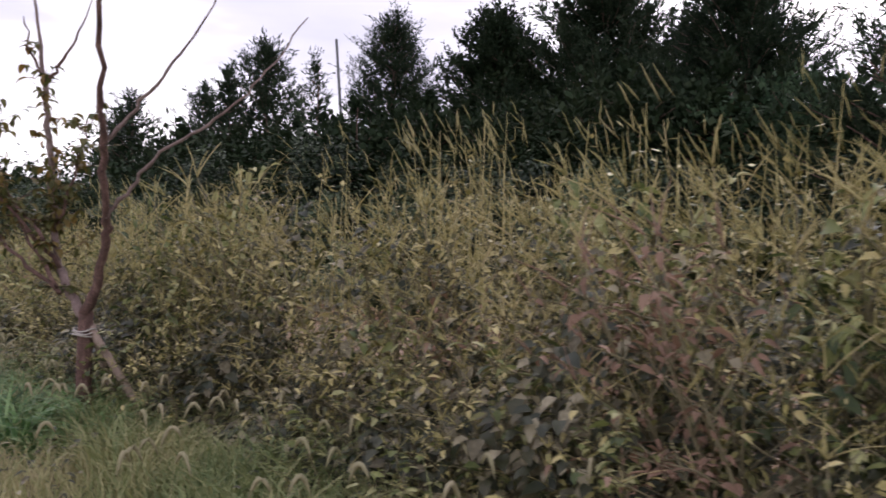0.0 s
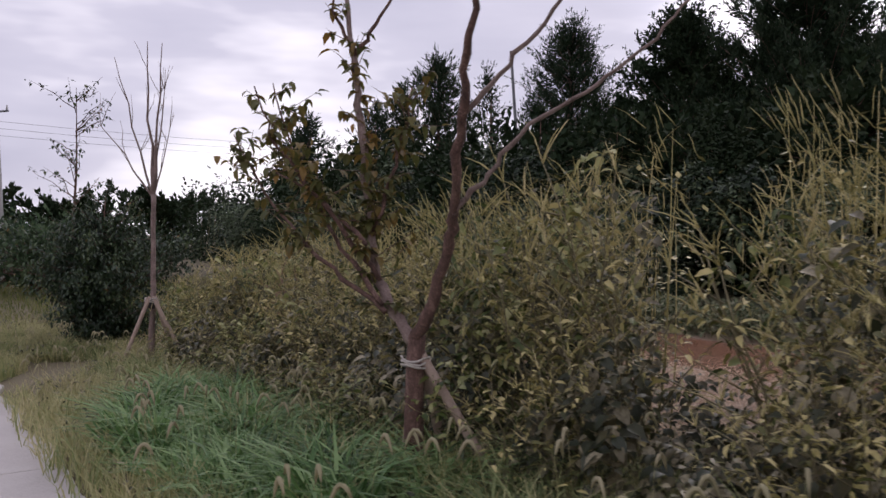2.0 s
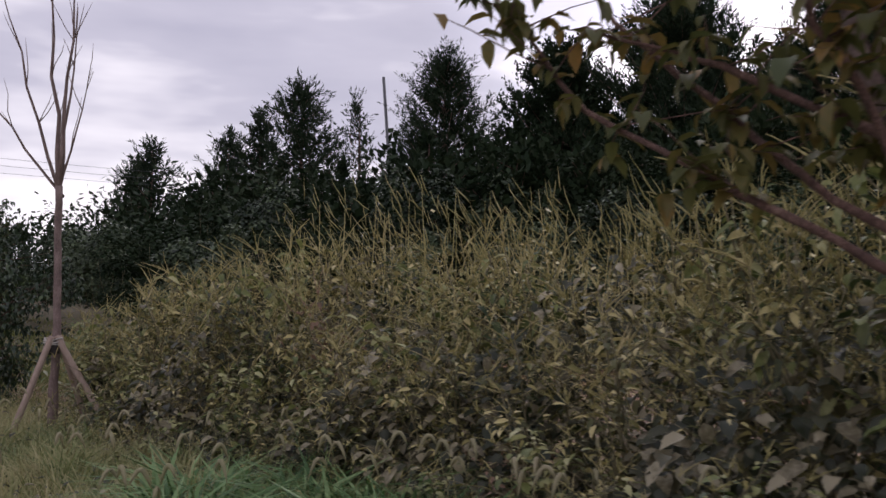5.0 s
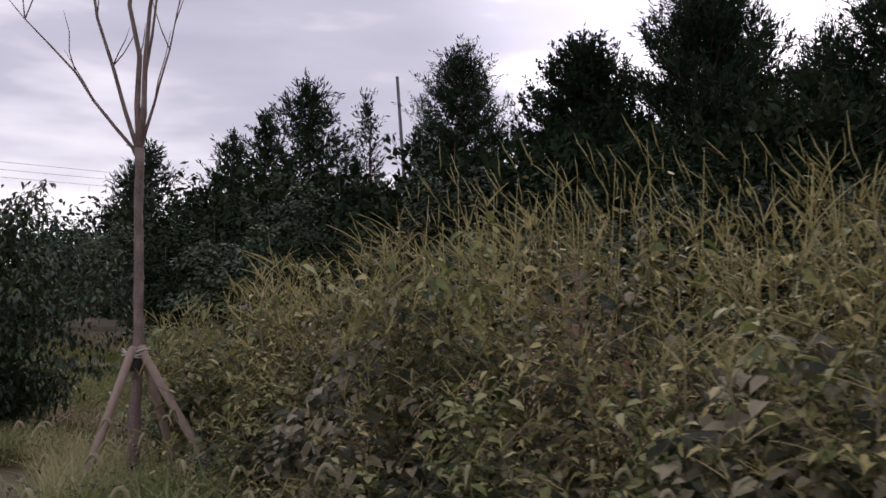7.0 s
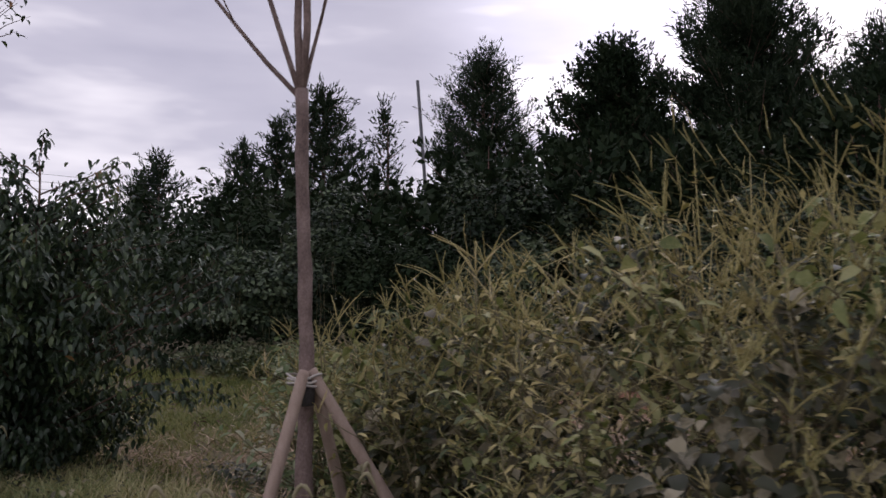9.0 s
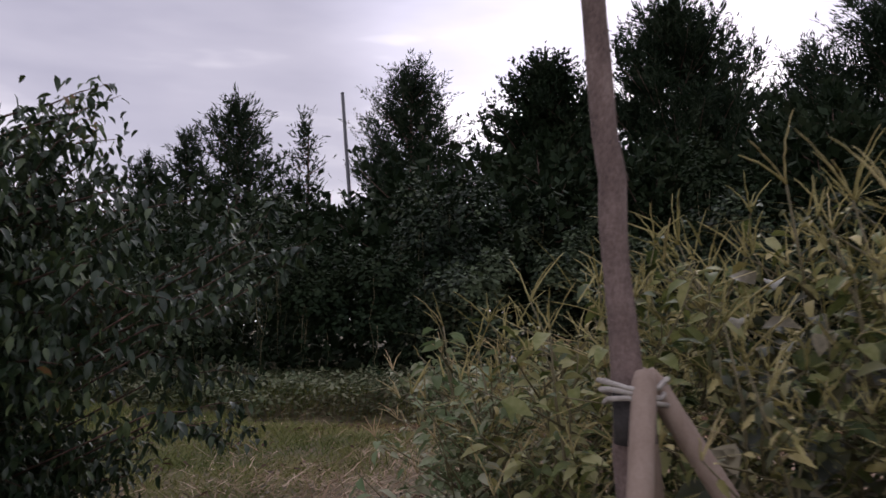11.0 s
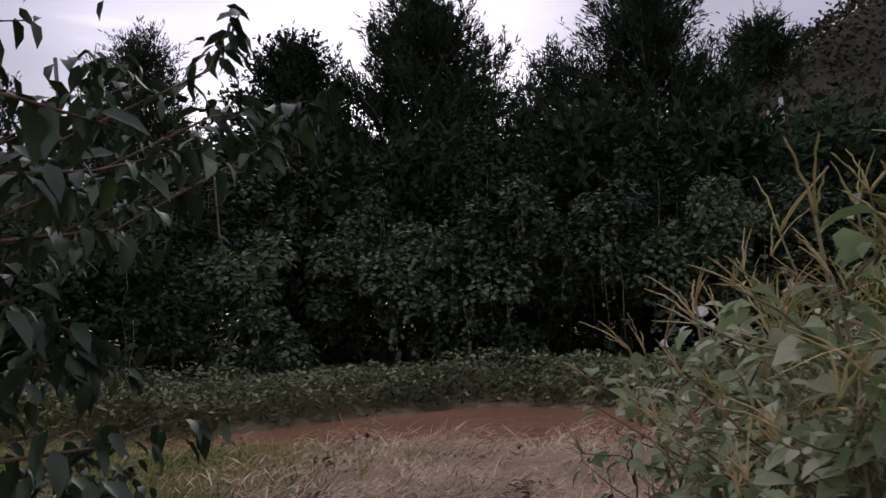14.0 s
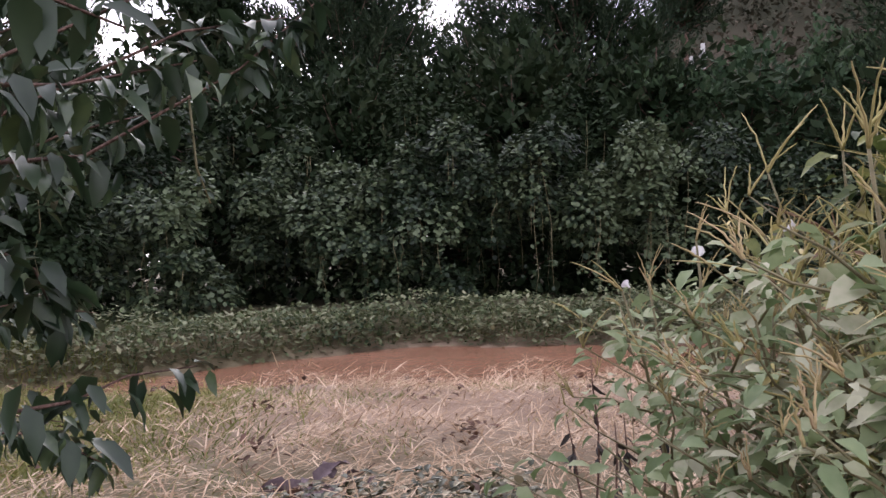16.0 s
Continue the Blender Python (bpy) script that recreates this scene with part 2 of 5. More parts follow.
def ground_material():
    """Soil under grass near the path, sand and silt on the flood plain; the change follows the height of the land."""
    m, t, bsdf, out = blank("ground_soil")
    geo = t.nodes.new("ShaderNodeNewGeometry")
    a = node(t, "ShaderNodeTexNoise", Scale=0.7, Detail=7.0, Roughness=0.62)
    b = node(t, "ShaderNodeTexNoise", Scale=22.0, Detail=5.0, Roughness=0.7)
    t.links.new(geo.outputs["Position"], a.inputs["Vector"])
    t.links.new(geo.outputs["Position"], b.inputs["Vector"])
    mix = t.nodes.new("ShaderNodeMix")
    mix.inputs[0].default_value = 0.5
    t.links.new(a.outputs["Fac"], mix.inputs[2])
    t.links.new(b.outputs["Fac"], mix.inputs[3])
    soil = ramp_node(t, [(0.3, (0.085, 0.075, 0.04)), (0.5, (0.15, 0.125, 0.07)), (0.7, (0.22, 0.175, 0.11))])
    silt = ramp_node(t, [(0.3, (0.20, 0.135, 0.095)), (0.5, (0.32, 0.23, 0.17)), (0.7, (0.44, 0.335, 0.26))])
    for r in (soil, silt):
        t.links.new(mix.outputs[0], r.inputs["Fac"])
    attr = t.nodes.new("ShaderNodeAttribute")
    attr.attribute_name = "silt"
    both = t.nodes.new("ShaderNodeMix")
    both.data_type = "RGBA"
    t.links.new(attr.outputs["Fac"], both.inputs[0])
    t.links.new(soil.outputs["Color"], both.inputs[6])
    t.links.new(silt.outputs["Color"], both.inputs[7])
    t.links.new(both.outputs[2], bsdf.inputs["Base Color"])
    bp = node(t, "ShaderNodeBump", Strength=0.5, Distance=0.04)
    t.links.new(mix.outputs[0], bp.inputs["Height"])
    t.links.new(bp.outputs["Normal"], bsdf.inputs["Normal"])
    bsdf.inputs["Roughness"].default_value = 0.92
    return m


def water_material():
    m, t, bsdf, out = blank("muddy_water")
    geo = t.nodes.new("ShaderNodeNewGeometry")
    a = node(t, "ShaderNodeTexNoise", Scale=0.5, Detail=4.0)
    r = ramp_node(t, [(0.3, (0.24, 0.115, 0.068)), (0.7, (0.33, 0.175, 0.112))])
    t.links.new(geo.outputs["Position"], a.inputs["Vector"])
    t.links.new(a.outputs["Fac"], r.inputs["Fac"])
    t.links.new(r.outputs["Color"], bsdf.inputs["Base Color"])
    w = node(t, "ShaderNodeTexNoise", Scale=5.0, Detail=3.0)
    t.links.new(geo.outputs["Position"], w.inputs["Vector"])
    bp = node(t, "ShaderNodeBump", Strength=0.25, Distance=0.03)
    t.links.new(w.outputs["Fac"], bp.inputs["Height"])
    t.links.new(bp.outputs["Normal"], bsdf.inputs["Normal"])
    bsdf.inputs["Roughness"].default_value = 0.22
    bsdf.inputs["Specular IOR Level"].default_value = 0.3
    return m


M_GROUND, M_WATER = ground_material(), water_material()

# ---- plan: s runs along the path, o to its right towards the creek ----
ORIGIN = np.array((-2.761, 11.918))
ALONG = np.array((-0.7507, 0.6606))
ACROSS = np.array((0.6606, 0.7507))
WATER_Z = -0.98
rng = np.random.default_rng(7)


def W(s, o, z=0.0):
    p = ORIGIN + ALONG * s + ACROSS * o
    return Vector((p[0], p[1], z))


def WN(s, o, z):
    """The same for arrays: an array of points."""
    s, o, z = np.broadcast_arrays(np.asarray(s, float), np.asarray(o, float), np.asarray(z, float))
    return np.stack([ORIGIN[0] + ALONG[0] * s + ACROSS[0] * o, ORIGIN[1] + ALONG[1] * s + ACROSS[1] * o, z], -1)


def near_shore(s):
    return np.interp(s, [-60, -5, 5, 8.8, 12.3, 15.1, 18, 22, 60], [14.5, 13.4, 12.9, 12.8, 12.4, 11.5, 10.9, 10.8, 11.5]) + 0.22 * np.sin(s * 1.7) + 0.12 * np.sin(s * 4.1 + 1)


def far_shore(s):
    return np.interp(s, [-60, 5, 9, 12.4, 14.2, 15.6, 17.2, 18.6, 60], [19, 17.6, 17.6, 17.7, 15.6, 13.9, 12.2, 10.6, 10.2]) + 0.15 * np.sin(s * 2.3)


def gz(s, o):
    """Height of the land."""
    s, o = np.asarray(s, float), np.asarray(o, float)
    base = np.interp(s, [-40, 0, 4, 8, 14], [1.85, 0.05, -0.13, -0.40, -0.50])
    plain = np.interp(s, [-20, 0, 10, 30], [-0.35, -0.5, -0.66, -0.6])
    k = np.clip((o - 2.2) / 4.8, 0, 1)
    z = base + (plain - base) * (k * k * (3 - 2 * k))
    nearness = np.clip((near_shore(s) - o) / 3.0, -1, 1)
    z = np.where(o > 7, z + (WATER_Z + 0.02 - z) * np.clip(1 - nearness, 0, 1) ** 1.6, z)
    f = far_shore(s)
    wet = (o > near_shore(s)) & (o < f)
    z = np.where(wet, WATER_Z - 0.12, z)
    rise = WATER_Z + 0.05 + 0.5 * np.clip((o - f) / 1.2, 0, 1) ** 0.6
    z = np.where(o >= np.maximum(f, near_shore(s)), rise, z)
    z = np.where((o > 26), rise + np.clip((o - 26) / 40, 0, 1) * 1.0, z)
    return z


# ---- mesh helpers ----
def mesh_object(name, verts, faces, material, parent=None, label="", smooth=False):
    me = bpy.data.meshes.new(name)
    me.from_pydata([tuple(v) for v in verts], [], faces)
    me.materials.append(material)
    if smooth:
        me.polygons.foreach_set("use_smooth", [True] * len(me.polygons))
    ob = new(name, me)
    if parent:
        ob.parent = parent
    return tagged(ob, label)


def quick_mesh(name, verts, loops, sizes, material, parent=None, label=""):
    """A mesh from flat arrays, for many small pieces."""
    me = bpy.data.meshes.new(name)
    loops, sizes = np.asarray(loops, np.int32).ravel(), np.asarray(sizes, np.int32)
    me.vertices.add(len(verts))
    me.vertices.foreach_set("co", np.asarray(verts, np.float32).ravel())
    me.loops.add(len(loops))
    me.loops.foreach_set("vertex_index", loops)
    me.polygons.add(len(sizes))
    starts = np.concatenate([[0], np.cumsum(sizes)[:-1]]).astype(np.int32)
    me.polygons.foreach_set("loop_start", starts)
    me.update(calc_edges=True)
    me.validate()
    me.materials.append(material)
    ob = new(name, me)
    if parent:
        ob.parent = parent
    return tagged(ob, label)


def unit(v):
    return v / np.maximum(np.linalg.norm(v, axis=-1, keepdims=True), 1e-9)


def leaf_arrays(base, way, up, length, width, fold=0.18, droop=0.25):
    """Folded ovate leaves with a bowed midrib: eight points and six faces each."""
    n = len(base)
    way = unit(way)
    side = unit(np.cross(way, up))
    top = np.cross(side, way)
    L, Wd = np.broadcast_to(length, n)[:, None], np.broadcast_to(width, n)[:, None]
    bow = L * droop
    tip = base + way * L - top * bow
    rib = [base + way * L * 0.30 - top * bow * 0.02, base + way * L * 0.68 - top * bow * 0.36]
    edge = []
    for sign in (1, -1):
        for k, w, d in ((0.27, 0.43, 0.0), (0.66, 0.37, 0.34)):
            edge.append(base + way * L * k + side * Wd * w * sign + top * (Wd * fold - bow * d))
    v = np.stack([base, edge[0], edge[1], tip, edge[3], edge[2], rib[0], rib[1]], 1).reshape(-1, 3)
    f = np.array([[0, 6, 1, 1], [1, 6, 7, 2], [2, 7, 3, 3], [3, 7, 4, 4], [4, 7, 6, 5], [5, 6, 0, 0]])
    return v, (np.arange(n)[:, None, None] * 8 + f[None]).reshape(-1, 4)


def quad_leaf_arrays(base, way, up, length, width):
    n = len(base)
    way = unit(way)
    side = unit(np.cross(way, up))
    L, Wd = np.broadcast_to(length, n)[:, None], np.broadcast_to(width, n)[:, None]
    v = np.stack([base, base + way * L * 0.45 + side * Wd * 0.5, base + way * L, base + way * L * 0.5 - side * Wd * 0.5], 1).reshape(-1, 3)
    return v, (np.arange(n)[:, None] * 4 + np.arange(4)[None])


def leaves_object(name, base, way, up, length, width, material, parent=None, label="", fold=0.18, droop=0.25, simple=False):
    if simple:
        v, f = quad_leaf_arrays(base, way, up, length, width)
    else:
        v, f = leaf_arrays(base, way, up, length, width, fold, droop)
        corners = np.tile([3, 4, 3, 3, 4, 3], len(base))
        keep = np.arange(4)[None] < corners[:, None]
        return quick_mesh(name, v, f[keep], corners, material, parent, label)
    return quick_mesh(name, v, f, np.full(len(f), f.shape[1]), material, parent, label)


def blades_object(name, base, way, length, width, bend, material, parent=None, label=""):
    """Grass blades that bow over: five points each."""
    n = len(base)
    flat = way.copy()
    flat[:, 2] = 0
    flat = unit(flat)
    side = np.stack([-flat[:, 1], flat[:, 0], np.zeros(n)], 1)
    turn = rng.uniform(-1.2, 1.2, n)[:, None]
    side = unit(side * np.cos(turn) + flat * np.sin(turn))
    L, Wd, B = length[:, None], np.broadcast_to(width, n)[:, None], np.broadcast_to(bend, n)[:, None]
    way = unit(way)
    mid = base + way * L * 0.55
    tip = mid + unit(way + flat * B - np.array([0, 0, 0.35]) * B) * L * 0.5
    v = np.stack([base - side * Wd, base + side * Wd, mid + side * Wd * 0.8, mid - side * Wd * 0.8, tip], 1).reshape(-1, 3)
    k = np.arange(n)[:, None] * 5
    loops = np.concatenate([k + 0, k + 1, k + 2, k + 3, k + 3, k + 2, k + 4], 1).ravel()
    sizes = np.tile([4, 3], n)
    return quick_mesh(name, v, loops, sizes, material, parent, label)


def tube_arrays(points, radii, sides=6, v0=0):
    pts = [Vector(p) for p in points]
    verts, faces = [], []
    ref = Vector((0.31, 0.87, 0.21))
    for i, p in enumerate(pts):
        a = (pts[min(i + 1, len(pts) - 1)] - pts[max(i - 1, 0)]).normalized()
        u = a.cross(ref).normalized()
        w = a.cross(u)
        for k in range(sides):
            ang = 2 * math.pi * k / sides
            verts.append(p + (u * math.cos(ang) + w * math.sin(ang)) * radii[i])
    for i in range(len(pts) - 1):
        for k in range(sides):
            a, b = v0 + i * sides + k, v0 + i * sides + (k + 1) % sides
            faces.append((a, b, b + sides, a + sides))
    faces.append(tuple(v0 + k for k in reversed(range(sides))))
    faces.append(tuple(v0 + (len(pts) - 1) * sides + k for k in range(sides)))
    return verts, faces


def tubes(name, lines, material, parent=None, label="", sides=6):
    """One mesh of several tubes: lines of (points, radii)."""
    verts, faces = [], []
    for pts, radii in lines:
        v, f = tube_arrays(pts, radii, sides, len(verts))
        verts += v
        faces += f
    return mesh_object(name, verts, faces, material, parent, label, smooth=True)


def wobble(a, b, n, amount, rnd):
    """A crooked line from a to b."""
    a, b = Vector(a), Vector(b)
    out = []
    for i in range(n + 1):
        k = i / n
        j = amount * math.sin(math.pi * k)
        out.append(a.lerp(b, k) + Vector((rnd.uniform(-j, j), rnd.uniform(-j, j), rnd.uniform(-j, j) * 0.5)))
    return out


def empty(name, label, category, group="", kind="", at=(0, 0, 0)):
    ob = new(name)
    ob.location = at
    return tagged(ob, label, category, group, kind)


def rand_dirs(n, up_bias=0.0):
    v = rng.normal(size=(n, 3))
    v[:, 2] += up_bias
    return unit(v)


# ---- land, path, water ----
def build_ground():
    ss = np.concatenate([[-900, -400, -150, -80], np.arange(-45, 60, 0.5), [65, 80, 120, 200, 420, 900]])
    oo = np.concatenate([[-900, -400, -120, -40, -15, -8, -5, -3.2, -2.75], np.arange(-2.4, 24, 0.4), [26, 30, 36, 45, 60, 90, 150, 300, 900]])
    S, O = np.meshgrid(ss, oo, indexing="ij")
    Z = gz(S, O)
    Z = Z + np.where((O > 0.2) & (O < 24), 0.03 * np.sin(S * 2.1 + O) * np.sin(O * 1.7 - S * 0.6), 0)
    on_path = (O > -2.75) & (O < 0.05)
    Z = np.where(on_path, Z - 0.06, Z)
    V = WN(S, O, Z).reshape(-1, 3)
    n, m = S.shape
    idx = np.arange(n * m).reshape(n, m)
    F = np.stack([idx[:-1, :-1], idx[:-1, 1:], idx[1:, 1:], idx[1:, :-1]], -1).reshape(-1, 4)
    ob = quick_mesh("ground", V, F[:, ::-1], np.full(len(F), 4), M_GROUND)
    tagged(ob, "brown soil and silt falling from the path to the creek", "ground", kind="structure")
    silt = np.clip((O - 6.5) / 2.5, 0, 1) * np.clip((19 - O) / 1.5, 0, 1) * np.clip((14.5 - S) / 3.0, 0, 1) * np.clip((far_shore(S) + 0.2 - O) / 0.3, 0, 1) * np.clip((S + 25) / 6, 0, 1)
    a = ob.data.attributes.new("silt", "FLOAT", "POINT")
    a.data.foreach_set("value", silt.reshape(-1).astype(np.float32))
    ob.data.polygons.foreach_set("use_smooth", [True] * len(ob.data.polygons))


def build_path():
    road = empty("pavement", "pale concrete footpath with worn grassy edges", "path", kind="structure")
    for s in np.arange(-33, 60, 3.0):
        bm = bmesh.new()
        rows = []
        for s2 in (s + 0.006, s + 1.0, s + 2.0, s + 2.994):
            right = 0.02 + 0.09 * math.sin(s2 * 2.3) + 0.06 * math.sin(s2 * 5.9)
            rows.append([W(s2, o, float(gz(s2, o)) + 0.01) for o in (-2.7, -1.8, -0.9, right)])
        vs = [[bm.verts.new(p) for p in r] for r in rows]
        for a in range(3):
            for b in range(3):
                bm.faces.new((vs[a][b], vs[a][b + 1], vs[a + 1][b + 1], vs[a + 1][b]))
        bmesh.ops.recalc_face_normals(bm, faces=bm.faces)
        ret = bmesh.ops.extrude_face_region(bm, geom=list(bm.faces))
        bmesh.ops.translate(bm, verts=[v for v in ret["geom"] if isinstance(v, bmesh.types.BMVert)], vec=(0, 0, -0.15))
        bmesh.ops.recalc_face_normals(bm, faces=bm.faces)
        me = bpy.data.meshes.new("slab")
        bm.to_mesh(me)
        bm.free()
        me.materials.append(M_CONCRETE)
        ob = new("slab", me)
        ob.parent = road


def build_water():
    ss = np.arange(-60, 24, 0.5)
    V, F = [], []
    for i, s in enumerate(ss):
        a, b = float(near_shore(s)) - 1.2, max(float(far_shore(s)) + 0.5, float(near_shore(s)))
        V += [W(s, a, WATER_Z), W(s, b, WATER_Z)]
        if i:
            F.append((2 * i - 2, 2 * i - 1, 2 * i + 1, 2 * i))
    ob = mesh_object("water", V, F, M_WATER, smooth=True)
    tagged(ob, "still brown muddy creek water between weedy banks", "creek", kind="structure")


build_ground()
build_path()
build_water()


# ---- grass and low cover ----
def grass_patch(name, label, n, s0, s1, o0, o1, h, w, material, lean=0.35, bend=0.7, keep=None, category="grass"):
    s, o = rng.uniform(s0, s1, n), rng.uniform(o0, o1, n)
    if keep is not None:
        ok = keep(s, o)
        s, o = s[ok], o[ok]
    n = len(s)
    tuft = 0.5 + 0.5 * np.sin(s * 3.1 + 2 * np.sin(o * 2.7)) * np.sin(o * 3.7 + np.sin(s * 1.9))
    L = h * (0.45 + 0.75 * rng.random(n)) * (0.65 + 0.5 * tuft)
    base = WN(s, o, gz(s, o) - 0.02)
    ang = rng.uniform(0, 2 * np.pi, n)
    way = np.stack([np.cos(ang) * lean, np.sin(ang) * lean, np.ones(n)], 1) + rng.normal(0, 0.12, (n, 3))
    ob = blades_object(name, base, way, L, w * (0.6 + 0.8 * rng.random(n)), bend * (0.4 + rng.random(n)), material)
    return tagged(ob, label, category, kind="stuff")


def off_path(s, o):
    return rng.random(len(s)) < np.clip((o + 0.22) * 3.2, 0, 1)


def trodden(s, o):
    return (s > 4.0) & (s < 8.9) & (np.abs(o - np.interp(s, [4, 7.2, 8.2], [-0.4, 1.0, 1.35])) < 0.75)


def lush_zone(s, o):
    d = ((s - (-0.6)) / 2.6) ** 2 + ((o - 1.35) / 0.95) ** 2
    return d < 1


grass_patch("verge_grass", "green and straw-coloured rough grass along the path edge", 46000, -12, 16, -0.2, 2.9, 0.42, 0.0055, M_GRASS, keep=lambda s, o: off_path(s, o) & ~trodden(s, o) & ~(lush_zone(s, o) & (rng.random(len(s)) < 0.6)))
grass_patch("rank_grass", "rank green grass and seedlings at the foot of the weeds", 13000, -9, 6.0, 1.25, 2.5, 0.62, 0.0065, M_GRASS, lean=0.55, bend=1.2)
grass_patch("bush_foot_grass", "pale green grass at the foot of the leafy tree", 8000, 8.95, 12.8, 0.0, 2.6, 0.5, 0.006, M_GRASS, lean=0.5, bend=1.1)
grass_patch("gap_grass", "rough grass growing in the break between the weeds", 9000, -5.6, -0.6, 2.3, 6.0, 0.5, 0.007, M_GRASS, lean=0.6, keep=lambda s, o: np.abs((s + 4.3) - 0.62 * (o - 2.5)) < 0.7)
grass_patch("verge_grass_far", "rough olive grass beyond the young trees", 18000, 8.4, 40, 0.2, 11.5, 0.36, 0.009, M_LAWN, keep=lambda s, o: ~trodden(s, o) & (s > 8.6) & ((s > 17) | (o < 3.4 + 0.5 * np.sin(s * 2))))
grass_patch("lush_grass", "tall dark green grass clump beside the path", 11000, -3.4, 2.2, 0.3, 2.4, 0.72, 0.014, M_LUSH, lean=0.75, bend=1.6, keep=lush_zone)
grass_patch("left_verge_grass", "rough grass on the far side of the path", 6000, -12, 30, -6, -2.7, 0.4, 0.008, M_GRASS)
grass_patch("far_bank_grass", "dull green bank grass along the muddy water", 26000, -6, 26, 10.4, 20.5, 0.26, 0.010, M_BANK, keep=lambda s, o: (o > far_shore(s) + 0.05) & (o > near_shore(s)))
grass_patch("shore_tufts", "sparse dry grass tufts at the water's edge", 5000, -4, 18, 9.8, 13.2, 0.24, 0.006, M_GRASS, lean=1.8, keep=lambda s, o: (o < near_shore(s) + 0.1) & (np.sin(s * 2.9) * np.sin(o * 3.3 + s) > 0.25))


grass_patch("plain_grass", "short green grass growing through the flattened stalks", 42000, 8.6, 19.5, 2.4, 10.5, 0.32, 0.006, M_LAWN, lean=1.0, keep=lambda s, o: ~trodden(s, o) & (rng.random(len(s)) < np.maximum(np.clip((s - 10.8) / 2.0, 0, 1) * np.clip((11.2 - o) / 2, 0, 1), 0.5 * np.clip((4.8 - o) / 1.2, 0, 1))))
grass_patch("bank_end_grass", "rank green grass where the creek bends away", 9000, 15.2, 25, 8.6, 13.5, 0.34, 0.009, M_LAWN, keep=lambda s, o: s + 0.9 * (o - 11.5) > 16.2)


grass_patch("plain_tufts", "small green tufts in the flattened straw", 9000, 5.5, 14.5, 4.8, 11.8, 0.2, 0.005, M_LAWN, lean=1.2, keep=lambda s, o: (o < near_shore(s) - 0.5) & (np.sin(s * 2.1 + 1.3 * np.sin(o * 1.4)) * np.sin(o * 1.9 - s * 0.7) > 0.35))


def flattened():
    n = 90000
    s, o = rng.uniform(-6, 18.5, n), rng.uniform(3.0, 12.4, n)
    ok = (o < near_shore(s) - 0.35 - 0.6 * np.sin(s * 1.3) ** 2 + rng.normal(0, 0.2, n)) & ((s > 8.0) | (o > 5.8)) & (rng.random(n) < np.clip((13.5 - s) / 2.5, 0.08, 1))
    s, o = s[ok], o[ok]
    n = len(s)
    base = WN(s, o, gz(s, o) + rng.random(n) ** 1.5 * (0.05 + 0.30 * np.abs(np.sin(s * 1.6 + o) * np.sin(o * 1.3 - s * 0.5))))
    ang = -0.3 + 1.0 * np.sin(s * 1.7 + o * 0.9) + 1.1 * np.sin(o * 3.1 - s * 1.3) + rng.normal(0, 1.0, n)
    way = np.stack([np.cos(ang), np.sin(ang), rng.normal(0.15, 0.28, n)], 1)
    ob = blades_object("flattened_grass", base, way, rng.uniform(0.08, 0.34, n), rng.uniform(0.003, 0.008, n), 0.6 * rng.random(n), M_FLAT)
    k = 2600
    s2, o2 = rng.uniform(8, 17, k), rng.uniform(4.5, 11.5, k)
    ok = np.sin(s2 * 2.7 + o2) * np.sin(o2 * 2.2 - s2) > 0.62
    s2, o2 = s2[ok], o2[ok]
    k = len(s2)
    L = rng.uniform(0.05, 0.13, k)
    litter = leaves_object("dead_leaf_litter", WN(s2, o2, gz(s2, o2) + 0.05 + 0.12 * rng.random(k)), rng.normal(size=(k, 3)) * np.array([1, 1, 0.4]), np.tile((0, 0, 1.0), (k, 1)) + rng.normal(0, 0.4, (k, 3)), L, L * 0.5, M_DEAD)
    tagged(litter, "dark red-brown dead leaves in clumps on the dry grass", "dead leaves", kind="stuff")
    tagged(ob, "pale flood-flattened dry grass lying on the creek plain", "dry grass", kind="stuff")


flattened()


